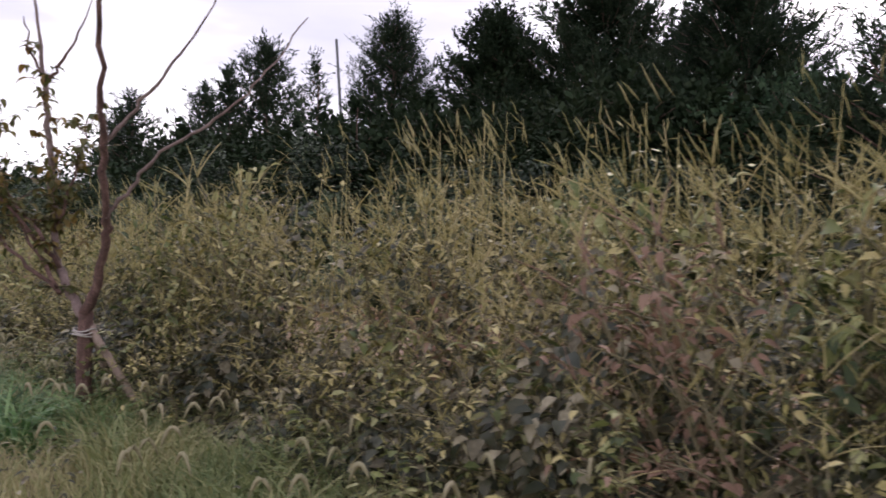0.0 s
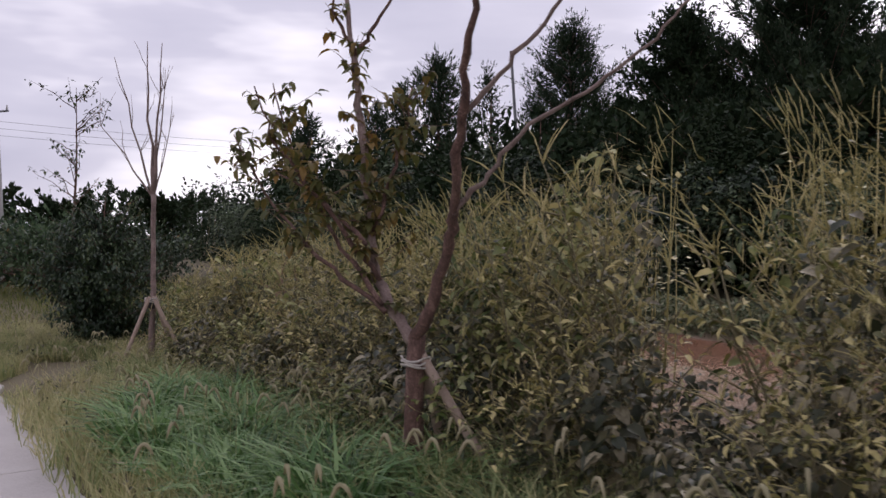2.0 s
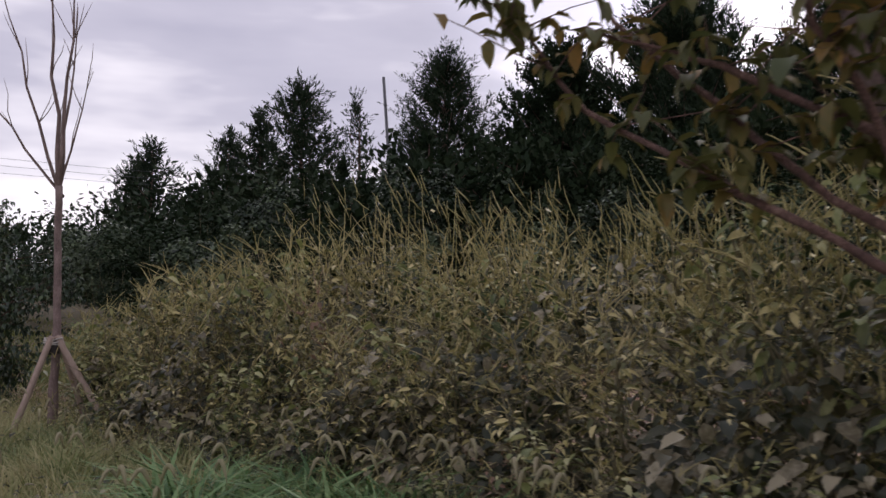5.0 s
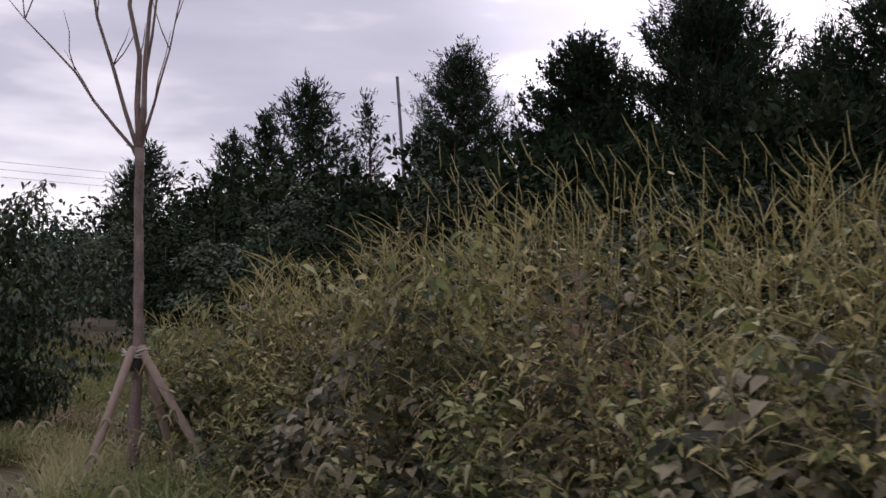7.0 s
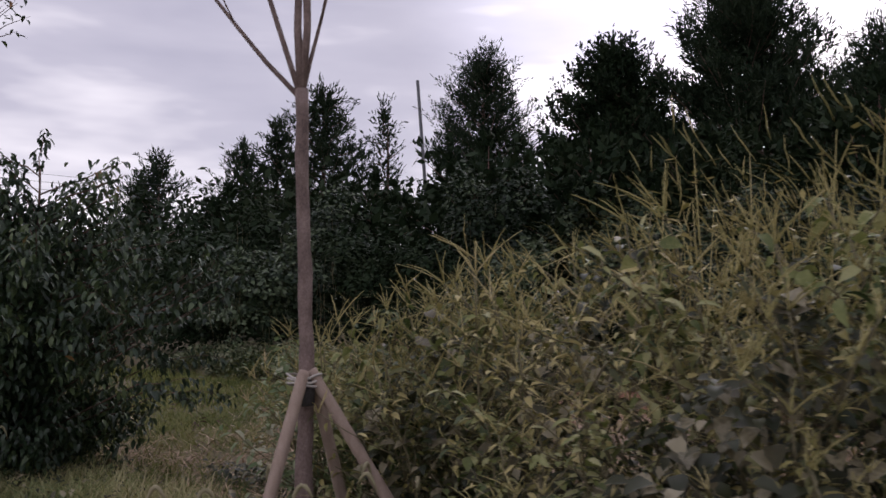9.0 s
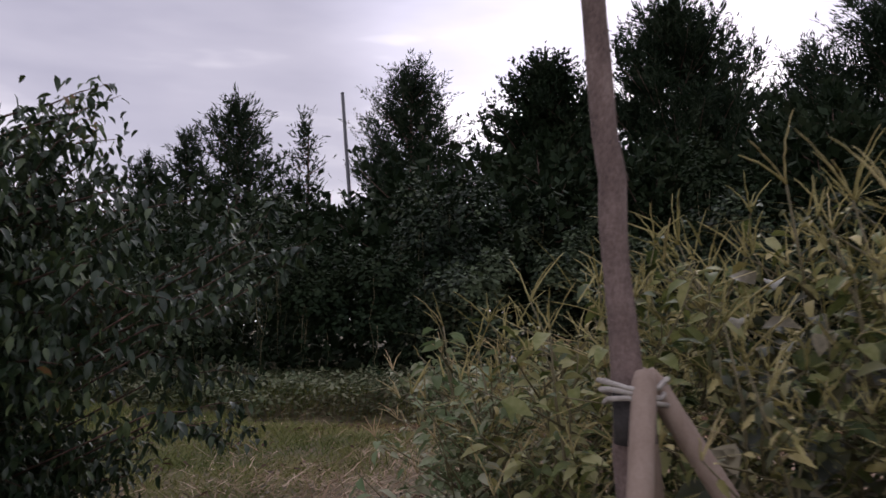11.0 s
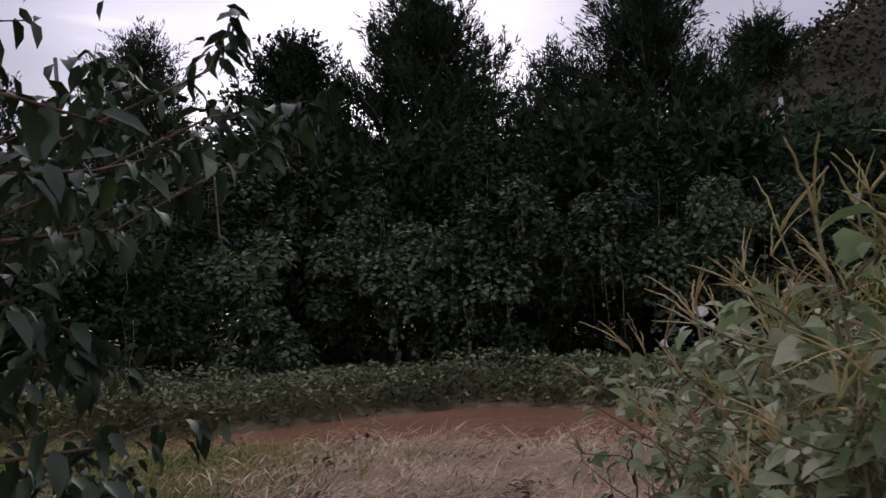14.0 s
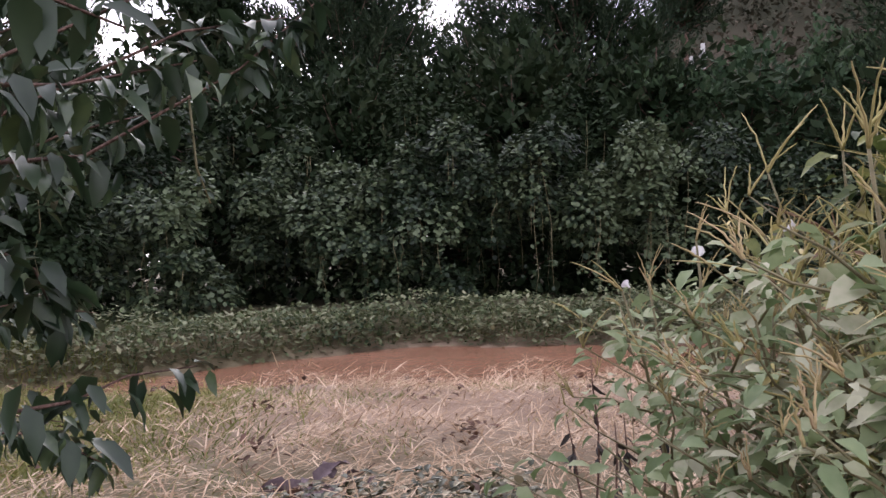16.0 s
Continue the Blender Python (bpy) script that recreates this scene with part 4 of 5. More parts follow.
# ---- leafy shrub beside the creek track ----
def leafy_shrub():
    z0 = float(gz(10.8, 2.15))
    c = W(10.8, 2.15, z0)
    root = empty("leafy_tree", "bushy young tree with glossy dark green drooping leaves", "tree", at=c)
    r = random.Random(31)
    lines, B, D = [], [], []

    def dress(pts, leaves, spread):
        for _ in range(leaves):
            j = r.randrange(len(pts) - 1)
            b = pts[j].lerp(pts[j + 1], r.random()) + Vector((r.gauss(0, spread), r.gauss(0, spread), r.gauss(0, spread)))
            B.append(tuple(b))
            D.append((r.gauss(0, 0.8), r.gauss(0, 0.8), r.uniform(-1.5, -0.1)))

    def twig(p, q, rad, leaves, spread):
        pts = wobble(p, q, 4, 0.05, r)
        lines.append((pts, [rad, rad * 0.85, rad * 0.65, rad * 0.45, rad * 0.2]))
        dress(pts[1:], leaves, spread)

    trunk = wobble((0, 0, -0.1), (0.1, 0.1, 3.0), 6, 0.06, r)
    for i in range(170):
        k = r.uniform(0.02, 0.85)
        p = trunk[0].lerp(trunk[-1], k)
        a = r.uniform(0, 6.28)
        reach = r.uniform(0.7, 1.5) * (0.6 + 0.45 * min(1, k / 0.5) - 1.1 * max(0, k - 0.6))
        twig(p, p + Vector((math.cos(a) * reach, math.sin(a) * reach, r.uniform(-0.15, 0.55))), 0.012, 125, 0.10)
    for i in range(24):
        a = r.uniform(0, 6.28)
        p = trunk[0].lerp(trunk[-1], r.uniform(0.5, 1.0))
        twig(p, p + Vector((math.cos(a) * r.uniform(0.3, 1.0), math.sin(a) * r.uniform(0.3, 1.0), r.uniform(0.2, 0.7))), 0.009, 40, 0.035)
    # branches that reach out over the track
    reach = [([(9.31, 2.59, 0.59), (9.23, 2.78, 0.59), (9.20, 2.92, 0.62), (9.12, 3.08, 0.62)], 15),
             ([(9.31, 2.58, 1.05), (9.26, 2.88, 1.10), (9.06, 3.23, 1.35), (8.91, 3.40, 1.56)], 34),
             ([(9.16, 2.45, 1.16), (9.17, 2.70, 1.21), (9.06, 3.01, 1.32)], 30),
             ([(9.20, 2.20, 1.30), (8.85, 2.15, 1.2), (8.79, 2.31, 1.18)], 12),
             ([(9.23, 2.52, 0.92), (9.28, 2.74, 0.86), (9.31, 2.84, 0.75)], 26),
             ([(9.6, 2.9, 1.3), (9.21, 3.21, 1.59), (9.19, 3.33, 1.80)], 26),
             ([(9.5, 2.9, 1.2), (9.2, 3.2, 1.45), (9.02, 3.45, 1.54)], 26),
             ([(10.0, 3.0, 1.1), (9.86, 3.45, 1.50), (9.87, 3.53, 1.86)], 36),
             ([(9.9, 3.0, 1.0), (9.7, 3.4, 1.25), (9.50, 3.61, 1.34)], 26),
             ([(10.0, 2.8, 1.2), (9.8, 3.2, 1.5), (9.66, 3.5, 1.68)], 50),
             ([(10.2, 3.0, 1.2), (10.0, 3.4, 1.45), (9.85, 3.7, 1.6)], 50),
             ([(9.9, 2.9, 1.3), (9.7, 3.2, 1.5), (9.55, 3.3, 1.62)], 44),
             ([(10.3, 3.1, 1.0), (10.1, 3.6, 1.15), (9.95, 3.9, 1.25)], 50),
             ([(10.2, 3.2, 0.7), (10.05, 3.6, 0.75), (9.95, 3.9, 0.7)], 50),
             ([(10.3, 3.2, 0.35), (10.1, 3.6, 0.4), (10.0, 3.9, 0.3)], 44),
             ([(9.7, 2.9, 0.5), (9.55, 3.1, 0.45), (9.45, 3.2, 0.35)], 36)]
    for pts, n in reach:
        pts = [W(*p) - c for p in pts]
        k = min(0.9, max(0.1, pts[0].z / 3.6 - 0.12))
        run = [trunk[0].lerp(trunk[-1], k)] + pts
        m = len(run)
        lines.append((run, [0.0065 * (1 - 0.75 * i / (m - 1)) for i in range(m)]))
        dress(pts, int(n * 1.9), 0.02 if n < 40 else 0.06)
        dress(run[:2], 70, 0.10)
    # a thin climber that hangs from a branch
    hang = [W(9.17, 3.17, 1.28) - c, W(9.16, 3.18, 1.10) - c, W(9.13, 3.19, 1.01) - c]
    tubes("hanging_climber", [(hang, [0.003, 0.003, 0.002])], M_STEM, root, sides=4)
    tubes("trunk", [(trunk, [0.05, 0.045, 0.04, 0.033, 0.025, 0.016, 0.006])], M_DARKBARK, root, sides=9)
    tagged(tubes("twig", lines, M_DARKBARK, root, sides=4), kind="stuff")
    for _ in range(22):
        j = r.randrange(2)
        B.append(tuple(hang[j].lerp(hang[j + 1], r.random())))
        D.append((r.gauss(0, 1), r.gauss(0, 1), r.uniform(-1, 0.2)))
    B, D = np.array(B), np.array(D)
    L = rng.uniform(0.06, 0.115, len(B))
    L[-900:] *= 0.9
    L[-22:] *= 0.4
    tagged(leaves_object("foliage", B, D, np.tile((0, 0, 1.0), (len(B), 1)) + rng.normal(0, 0.3, (len(B), 3)), L, L * 0.48, M_SHRUB, root, "glossy drooping leaves", droop=0.25, fold=0.15), kind="stuff")


leafy_shrub()


# ---- trees across the creek ----
def crown_points(r, height, radius, clear, n_limbs, shape):
    """Limbs of a tree as lines with their reach, from a trunk at the origin."""
    limbs = []
    for i in range(n_limbs):
        k = clear + (1 - clear) * ((i + 0.5) / n_limbs)
        if shape == "cone":
            reach = radius * 1.02 * (1.015 - k) ** 0.7
        elif shape == "spire":
            reach = radius * 1.1 * (1.02 - k) ** 0.95
        elif shape == "round":
            reach = radius * math.sqrt(max(0.05, 1 - (2.0 * (k - clear) / (1 - clear) - 0.75) ** 2 / 1.7))
        else:
            reach = radius * (0.35 + 0.65 * math.sin(math.pi * min(1, 0.25 + 0.75 * k)))
        a = i * 2.399 + r.uniform(-0.4, 0.4)
        reach *= r.uniform(0.65, 1.2)
        rise = reach * r.uniform(0.25, 0.8)
        p = Vector((0, 0, height * k * (0.93 if shape in ("cone", "spire") else 0.78)))
        limbs.append((p, p + Vector((math.cos(a) * reach, math.sin(a) * reach, rise))))
    return limbs


def tree(name, label, s, o, top, radius, shape, material, seed, leaf=0.26, density=1.0, clear=0.08, limbs=70, group="trees across the creek", spray=1.0, fill=0.5):
    r = random.Random(seed)
    g = np.random.default_rng(seed)
    z0 = float(gz(s, o))
    h = top - z0
    root = empty(name, label, "tree", group, at=W(s, o, z0))
    trunk = wobble((0, 0, -0.3), (r.uniform(-0.3, 0.3), r.uniform(-0.3, 0.3), h * 0.97), 6, 0.15, r)
    tubes("trunk", [(trunk, [0.02 * h * (1 - 0.93 * i / 6) for i in range(7)])], M_DARKBARK, root, sides=8)
    needle = shape in ("cone", "spire") and material is M_CON
    lines, B, D = [], [], []
    crown = crown_points(r, h, radius, clear, limbs, shape)
    for p, q in crown:
        pts = wobble(p, q, 3, 0.12, r)
        lines.append((pts, [0.05, 0.04, 0.025, 0.008]))
        ln = (q - p).length
        # sprays that fork off the limb and point outwards and up
        for _ in range(max(3, int((3 + ln * 2.0) * density))):
            k = r.uniform(0.3, 1.0)
            c = np.array(p.lerp(q, k))
            out = np.array(q - p) / max(ln, 0.01)
            way = unit((out * 0.7 + np.array([0, 0, 0.75]) * spray + g.normal(0, 0.5, 3))[None])[0]
            m = int((20 + 8 * g.random()) * fill)
            t = g.random(m) * r.uniform(0.7, 1.9)
            B.append(c + way * t[:, None] + g.normal(0, 0.07, (m, 3)))
            D.append(way * 1.0 + g.normal(0, 0.38 if needle else 0.6, (m, 3)))
    # the closed heart of the crown
    m = int(limbs * 26 * fill)
    pick = [crown[g.integers(len(crown))] for _ in range(m)]
    k = (g.random(m) ** 0.8 * 0.7)[:, None]
    heart = np.array([tuple(p) for p, q in pick]) * (1 - k) + np.array([tuple(q) for p, q in pick]) * k + g.normal(0, 0.25, (m, 3))
    heart_way = g.normal(size=(m, 3))
    for _ in range(14):
        c = np.array((0, 0, h * r.uniform(0.9, 0.97)))
        way = unit(np.array([[r.gauss(0, 0.25), r.gauss(0, 0.25), 1]]))[0]
        t = g.random(14) * h * 0.07
        B.append(c + way * t[:, None] + g.normal(0, 0.1, (14, 3)))
        D.append(way + g.normal(0, 0.6, (14, 3)))
    tagged(tubes("limb", lines, M_DARKBARK, root, sides=4), kind="stuff")
    B, D = np.concatenate(B), np.concatenate(D)
    L = np.concatenate([g.uniform(0.6, 1.3, len(B)) * leaf * (1.12 if fill < 0.6 else 0.92), g.uniform(1.2, 2.2, len(heart)) * leaf])
    B, D = np.concatenate([B, heart]), np.concatenate([D, heart_way])
    leaves_object("crown", B, D, g.normal(size=(len(B), 3)) + np.array([0, 0, 0.8]), L * (1.2 if needle else 1.0), L * (0.27 if needle else 0.5), material, root, simple=True)
    return root


DARK = "dark green dense tree standing across the creek"
tree("larch", "feathery open conifer with upswept dark branches", 48.6, 34.9, 16.6, 6.4, "cone", M_CON, 1, fill=1.0, leaf=0.34, limbs=80, density=0.9)
tree("larch", "small feathery dark conifer beside the pole", 43.5, 36.0, 14.6, 2.6, "cone", M_CON, 2, leaf=0.26, limbs=45)
tree("dark_tree", "tall pointed dark green tree beside the pole", 35.7, 37.5, 17.1, 6.0, "cone", M_CON, 3, fill=1.0, limbs=150, density=1.5, leaf=0.24)
tree("creeper_clad_tree", "broad dark tree draped with creeper", 27.8, 39.9, 16.4, 6.6, "cone", M_BROAD, 4, fill=1.0, limbs=150, density=1.5, leaf=0.28)
tree("dark_tree", DARK, 21.2, 43.0, 19.0, 9.2, "cone", M_CON, 5, fill=1.0, limbs=210, density=1.6, leaf=0.31)
tree("dark_tree", "tallest dark conifer with a dense pointed crown", 9.2, 37.5, 17.6, 6.4, "spire", M_CON, 6, fill=1.0, limbs=210, density=1.6, leaf=0.26)
tree("dark_tree", "dark tree between the two tallest conifers", 13.6, 40.0, 13.8, 5.4, "cone", M_CON, 7, fill=0.8, limbs=90, density=1.2, leaf=0.28)
tree("dark_tree", "dark conifer standing close behind the creek bank", -2.0, 27.0, 12.5, 4.0, "cone", M_CON, 8, fill=0.9, limbs=110, density=1.3, leaf=0.24)
r_far = random.Random(12)
for i in range(5):
    s = 53 + i * 6.5
    tree("dark_tree", "dark tree in the distant creekside row", s, 33 + r_far.uniform(-2, 4), (14.3, 14.2, 13.4, 12.0, 9.2)[i] + r_far.uniform(-0.5, 0.5), 4.8, "cone", M_CON, 40 + i, fill=0.6, leaf=0.4, limbs=60, density=0.9)
for i, (s, o, top, rad) in enumerate(((31.5, 33.0, 8.6, 3.6), (39.8, 32.0, 8.8, 3.8), (45.5, 30.5, 8.6, 4.0), (23.0, 32.0, 8.4, 3.6), (13.8, 32.5, 8.8, 3.4), (51.5, 29.0, 8.8, 3.8), (16.8, 29.0, 7.6, 3.2), (21.0, 27.5, 8.2, 3.4), (11.0, 30.0, 9.0, 3.2), (26.5, 27, 8.4, 3.6), (6.5, 30.5, 8.6, 3.2))):
    tree("dark_tree", "lower dark tree filling the creekside wood", s, o, top, rad, "round", M_BROAD, 60 + i, leaf=0.34, limbs=60, density=0.9, clear=0.02)
for i, (s, o, top, rad) in enumerate(((3.2, 31.0, 7.6, 4.4), (-2.4, 30.0, 8.0, 4.6), (-8.5, 31.0, 8.4, 4.8), (-15.0, 32.0, 9.0, 4.8), (-22.0, 34.0, 10.0, 5.0))):
    tree("feathery_tree", "light feathery green tree below the hillside", s, o, top, rad, "round", M_LOCUST, 80 + i, leaf=0.26, limbs=80, density=1.1, clear=0.02, spray=0.4)


def thicket(name, label, s, o, rs, ro, h, n, material, seed, leaf=0.13):
    """A mound of creeper: leaves lying like shingles over lumps, with trailing stems."""
    g = np.random.default_rng(seed)
    r = random.Random(seed)
    z0 = float(gz(s, o))
    root = empty(name, label, "creeper thicket", "creeper mounds on the far bank", at=W(s, o, z0))
    lumps = [(r.uniform(-0.7, 0.7) * rs, r.uniform(-0.5, 0.5) * ro, ((0.08 if seed % 3 == 0 else 0.34) + (0.72 if seed % 3 == 0 else 0.46) * k / 10) * h, r.uniform(0.22, 0.46) * rs * (1.15 - 0.4 * k / 10), r.uniform(0.11, 0.24) * h) for k in range(11)]
    B, D, U = [], [], []
    for ls, lo, lz, lr, lh in lumps:
        m = n // len(lumps)
        d = unit(g.normal(size=(m, 3)))
        d[:, 2] = np.abs(d[:, 2]) * 1.1 - 0.25
        d = unit(d)
        jag = 1 + 0.16 * np.sin(d[:, 0] * 9 + seed) * np.sin(d[:, 1] * 8) + g.normal(0, 0.05, m)
        q = d * jag[:, None] * np.array([lr, lr, lh])
        flat = q[:, :1] * np.append(ALONG, 0) + q[:, 1:2] * np.append(ACROSS, 0) + q[:, 2:] * np.array([0, 0, 1])
        c = np.append(ALONG * ls + ACROSS * lo, lz)
        nrm = d[:, :1] * np.append(ALONG, 0) + d[:, 1:2] * np.append(ACROSS, 0) + d[:, 2:] * np.array([0, 0, 1])
        B.append(c + flat)
        U.append(nrm * 0.7 + np.array([0, 0, 0.8]) + g.normal(0, 0.3, (m, 3)))
        D.append(nrm * 0.6 + np.array([0, 0, -0.55]) + g.normal(0, 0.45, (m, 3)))
    lines = []
    for _ in range(14):
        ls, lo, lz, lr, lh = r.choice(lumps)
        p = Vector((*(ALONG * (ls + r.uniform(-lr, lr)) + ACROSS * (lo - lr * 0.7)), lz))
        q = p + Vector((r.uniform(-0.2, 0.2), r.uniform(-0.2, 0.2), -lz * r.uniform(0.4, 0.95)))
        lines.append((wobble(p, q, 4, 0.1, r), [0.01, 0.01, 0.008, 0.007, 0.005]))
        m = 22
        t = g.random(m)[:, None]
        B.append(np.array(p) * (1 - t) + np.array(q) * t + g.normal(0, 0.07, (m, 3)))
        D.append(g.normal(size=(m, 3)) + np.array([0, 0, -0.6]))
        U.append(np.tile((0, 0, 1.0), (m, 1)) - 0.6 * np.append(ACROSS, 0))
    tagged(tubes("hanging_stem", lines, M_STEM, root, sides=4), kind="stuff")
    B, D, U = np.concatenate(B), np.concatenate(D), np.concatenate(U)
    L = g.uniform(0.75, 1.3, len(B)) * leaf
    leaves_object("leaves", B, D, U, L, L * 0.85, material, root, simple=True)


MOUND = "mound of broad-leaved green creeper on the far bank"
MOUNDS = ((16.2, 22.0, 2.4, 1.7, 4.2, 7500), (13.4, 21.6, 2.2, 1.6, 4.3, 7500), (10.6, 22.4, 2.1, 1.6, 5.2, 7500), (7.6, 22.8, 2.0, 1.6, 4.6, 6000), (3.6, 24.0, 2.8, 1.8, 4.8, 5000), (-1.5, 25, 3.0, 2, 4.6, 4000),
          (-7.5, 25, 3.2, 2, 4.8, 4000), (18.6, 18.6, 2.2, 1.8, 3.6, 6500), (20.5, 15.6, 2.4, 1.8, 3.8, 6000), (23.5, 13.6, 2.6, 1.8, 3.6, 5500), (27.5, 12.8, 2.8, 1.9, 4.0, 5000), (33, 13.0, 3.2, 2.0, 4.4, 4500),
          (39, 14, 3.4, 2.2, 4.8, 4000), (18.5, 24.6, 2.4, 1.5, 6.4, 5500), (13.8, 25.2, 2.3, 1.5, 7.2, 5500), (22.0, 21.0, 2.8, 1.6, 6.6, 5000), (9.0, 26.0, 2.6, 1.6, 6.6, 5000), (26, 17.5, 3.0, 2.0, 6.0, 4500), (33, 19, 3.2, 2.2, 6.5, 4000))
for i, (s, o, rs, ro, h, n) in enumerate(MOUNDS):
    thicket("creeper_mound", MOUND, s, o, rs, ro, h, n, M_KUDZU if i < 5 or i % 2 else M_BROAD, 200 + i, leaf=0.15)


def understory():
    """Leaves of the wood's interior behind the mounds, near-black to stand for its shade."""
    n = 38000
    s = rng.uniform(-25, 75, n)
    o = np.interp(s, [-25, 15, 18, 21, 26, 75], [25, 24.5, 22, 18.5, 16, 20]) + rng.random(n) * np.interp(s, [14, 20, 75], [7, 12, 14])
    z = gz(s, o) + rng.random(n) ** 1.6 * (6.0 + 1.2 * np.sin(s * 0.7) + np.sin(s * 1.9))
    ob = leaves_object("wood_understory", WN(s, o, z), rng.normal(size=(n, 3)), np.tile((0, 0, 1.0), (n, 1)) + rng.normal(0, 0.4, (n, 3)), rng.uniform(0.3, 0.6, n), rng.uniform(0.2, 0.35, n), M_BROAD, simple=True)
    tagged(ob, "undergrowth inside the creekside wood, darkened for the shade there", "undergrowth", kind="stuff")


understory()


def bank_weeds():
    n = 36000
    s = rng.uniform(-6, 26, n)
    o = np.maximum(far_shore(s), near_shore(s)) + rng.random(n) ** 1.7 * 3.4 - 0.05
    lump = 0.5 + 0.5 * np.sin(s * 1.9 + np.sin(o * 3)) * np.sin(s * 0.7 + 2)
    z = gz(s, o) + rng.random(n) * (0.2 + 0.42 * lump)
    L = rng.uniform(0.07, 0.18, n)
    ob = leaves_object("bank_weeds", WN(s, o, z), rng.normal(size=(n, 3)) * np.array([1, 1, 0.4]), np.tile((0, 0, 1.0), (n, 1)), L, L * 0.6, M_BANKLEAF, simple=True)
    tagged(ob, "low grey-green weeds edging the far bank", "weeds", kind="stuff")


bank_weeds()


# ---- hill, poles, wires ----
def hill():
    n, m = 60, 26
    V, F = [], []
    for i in range(n):
        s = 30 - i * 4.0
        for j in range(m):
            o = 52 + j * 5.0
            k = min(1, j / 14)
            ridge = 42 * min(1.0, max(0.0, (24 - s) / 46)) ** 0.6 + 3
            z = ridge * (k * k * (3 - 2 * k)) + 1.6 * noise.noise(Vector((s * 0.09, o * 0.09, 0))) + 0.9 * noise.noise(Vector((s * 0.3, o * 0.3, 5)))
            V.append(W(s, o, z - 0.5))
            if i and j:
                a = i * m + j
                F.append((a, a - 1, a - m - 1, a - m))
    root = empty("hillside", "wooded hillside rising behind the creek", "hill", kind="structure")
    mesh_object("slope", V, F, M_HILL, root, smooth=True)
    k = 70000
    s, o = rng.uniform(-150, 28, k), rng.uniform(54, 135, k)
    kk = np.clip((o - 52) / 70, 0, 1)
    ridge = 42 * np.clip((24 - s) / 46, 0, 1) ** 0.6 + 3
    lump = 1.6 * np.abs(np.sin(s * 0.9 + np.sin(o * 0.5) * 2) * np.sin(o * 0.8 + np.sin(s * 0.6)))
    z = ridge * (kk * kk * (3 - 2 * kk)) + rng.random(k) * (0.4 + 1.6 * lump)
    ob = leaves_object("hill_wood", WN(s, o, z), rng.normal(size=(k, 3)), np.tile((0, 0, 1.0), (k, 1)) + rng.normal(0, 0.5, (k, 3)), rng.uniform(0.4, 0.9, k), rng.uniform(0.3, 0.6, k), M_HILL, root, simple=True)
    tagged(ob, "dull green scrub on the slope", kind="stuff")


hill()
tree("round_pine", "dark round-topped pine on the hill ridge", 2.2, 61.0, 21.6, 9.0, "cone", M_CON, 95, leaf=0.34, limbs=70, clear=0.8, fill=0.9, group="hill trees")


def pole(name, label, top, base, r0, r1, material):
    root = empty(name, label, "pole", at=base)
    d = Vector(top) - Vector(base)
    tubes("shaft", [([Vector((0, 0, -0.4)), d * 0.5, d], [r0, (r0 + r1) / 2, r1])], material, root, sides=12)
    tubes("cap", [([d, d + d.normalized() * 0.08], [r1 * 1.12, r1 * 0.9])], material, root, sides=12)
    return root


top = W(38.6, 34.45, 14.9)
base = top + Vector((1.05, 0.1, 0))
pole("grey_pole", "plain dark grey pole rising among the trees", top, (base.x, base.y, -0.4), 0.13, 0.10, M_POLE)

# ---- far hedge line, utility pole and wires beyond the path ----
r_bush = random.Random(77)
for i in range(20):
    s = 26 + i * 3.1 + r_bush.uniform(-1, 1)
    o = r_bush.uniform(1.5, 9.0) - (i % 3) * 2.2
    tree("far_bush", "low rounded green bush beside the far path", s, o, float(gz(s, o)) + r_bush.uniform(1.7, 2.7), r_bush.uniform(1.4, 2.2), "round", M_SHRUB if i % 2 else M_LOCUST, 300 + i, fill=0.5, leaf=0.2, limbs=22, clear=0.02, density=1.1, group="bushes beyond the path", spray=0.5)
for i in range(9):
    s = 105 + r_bush.uniform(-12, 12)
    o = -75 + i * 13 + r_bush.uniform(-3, 3)
    tree("distant_tree", "hazy dark tree on the distant skyline", s, o, r_bush.uniform(3.5, 6.0), 7.0, "round", M_BROAD, 400 + i, leaf=0.8, limbs=30, clear=0.02, density=0.7, group="distant trees")


def utility_pole():
    base = W(38.45, 2.6, float(gz(38.45, 2.6)))
    root = pole("utility_pole", "pale concrete utility pole beside the far path", W(38.5, 2.3, 8.4), base, 0.19, 0.13, M_CONCPOLE)
    d = W(38.5, 2.3, 8.4) - base
    tubes("crossarm", [([d + Vector((-0.9, 0.1, -0.5)), d + Vector((0.9, -0.1, -0.5))], [0.05, 0.05])], M_POLE, root, sides=6)
    for k in (-0.8, 0.0, 0.8):
        tubes("insulator", [([d + Vector((k, -0.1 * k, -0.45)), d + Vector((k, -0.1 * k, -0.2))], [0.05, 0.035])], M_CONCPOLE, root, "pale ceramic insulator", sides=8)


utility_pole()
for k in range(3):
    a, b = W(62, -30, 12.6 - 0.5 * k), W(52, 62, 10.6 - 0.5 * k)
    pts = [a.lerp(b, i / 14) - Vector((0, 0, 2.2 * math.sin(math.pi * i / 14))) for i in range(15)]
    line = tubes("power_line", [(pts, [0.012] * 15)], M_WIRE, sides=4)
    tagged(line, "thin dark overhead power line", "cable", "overhead lines")


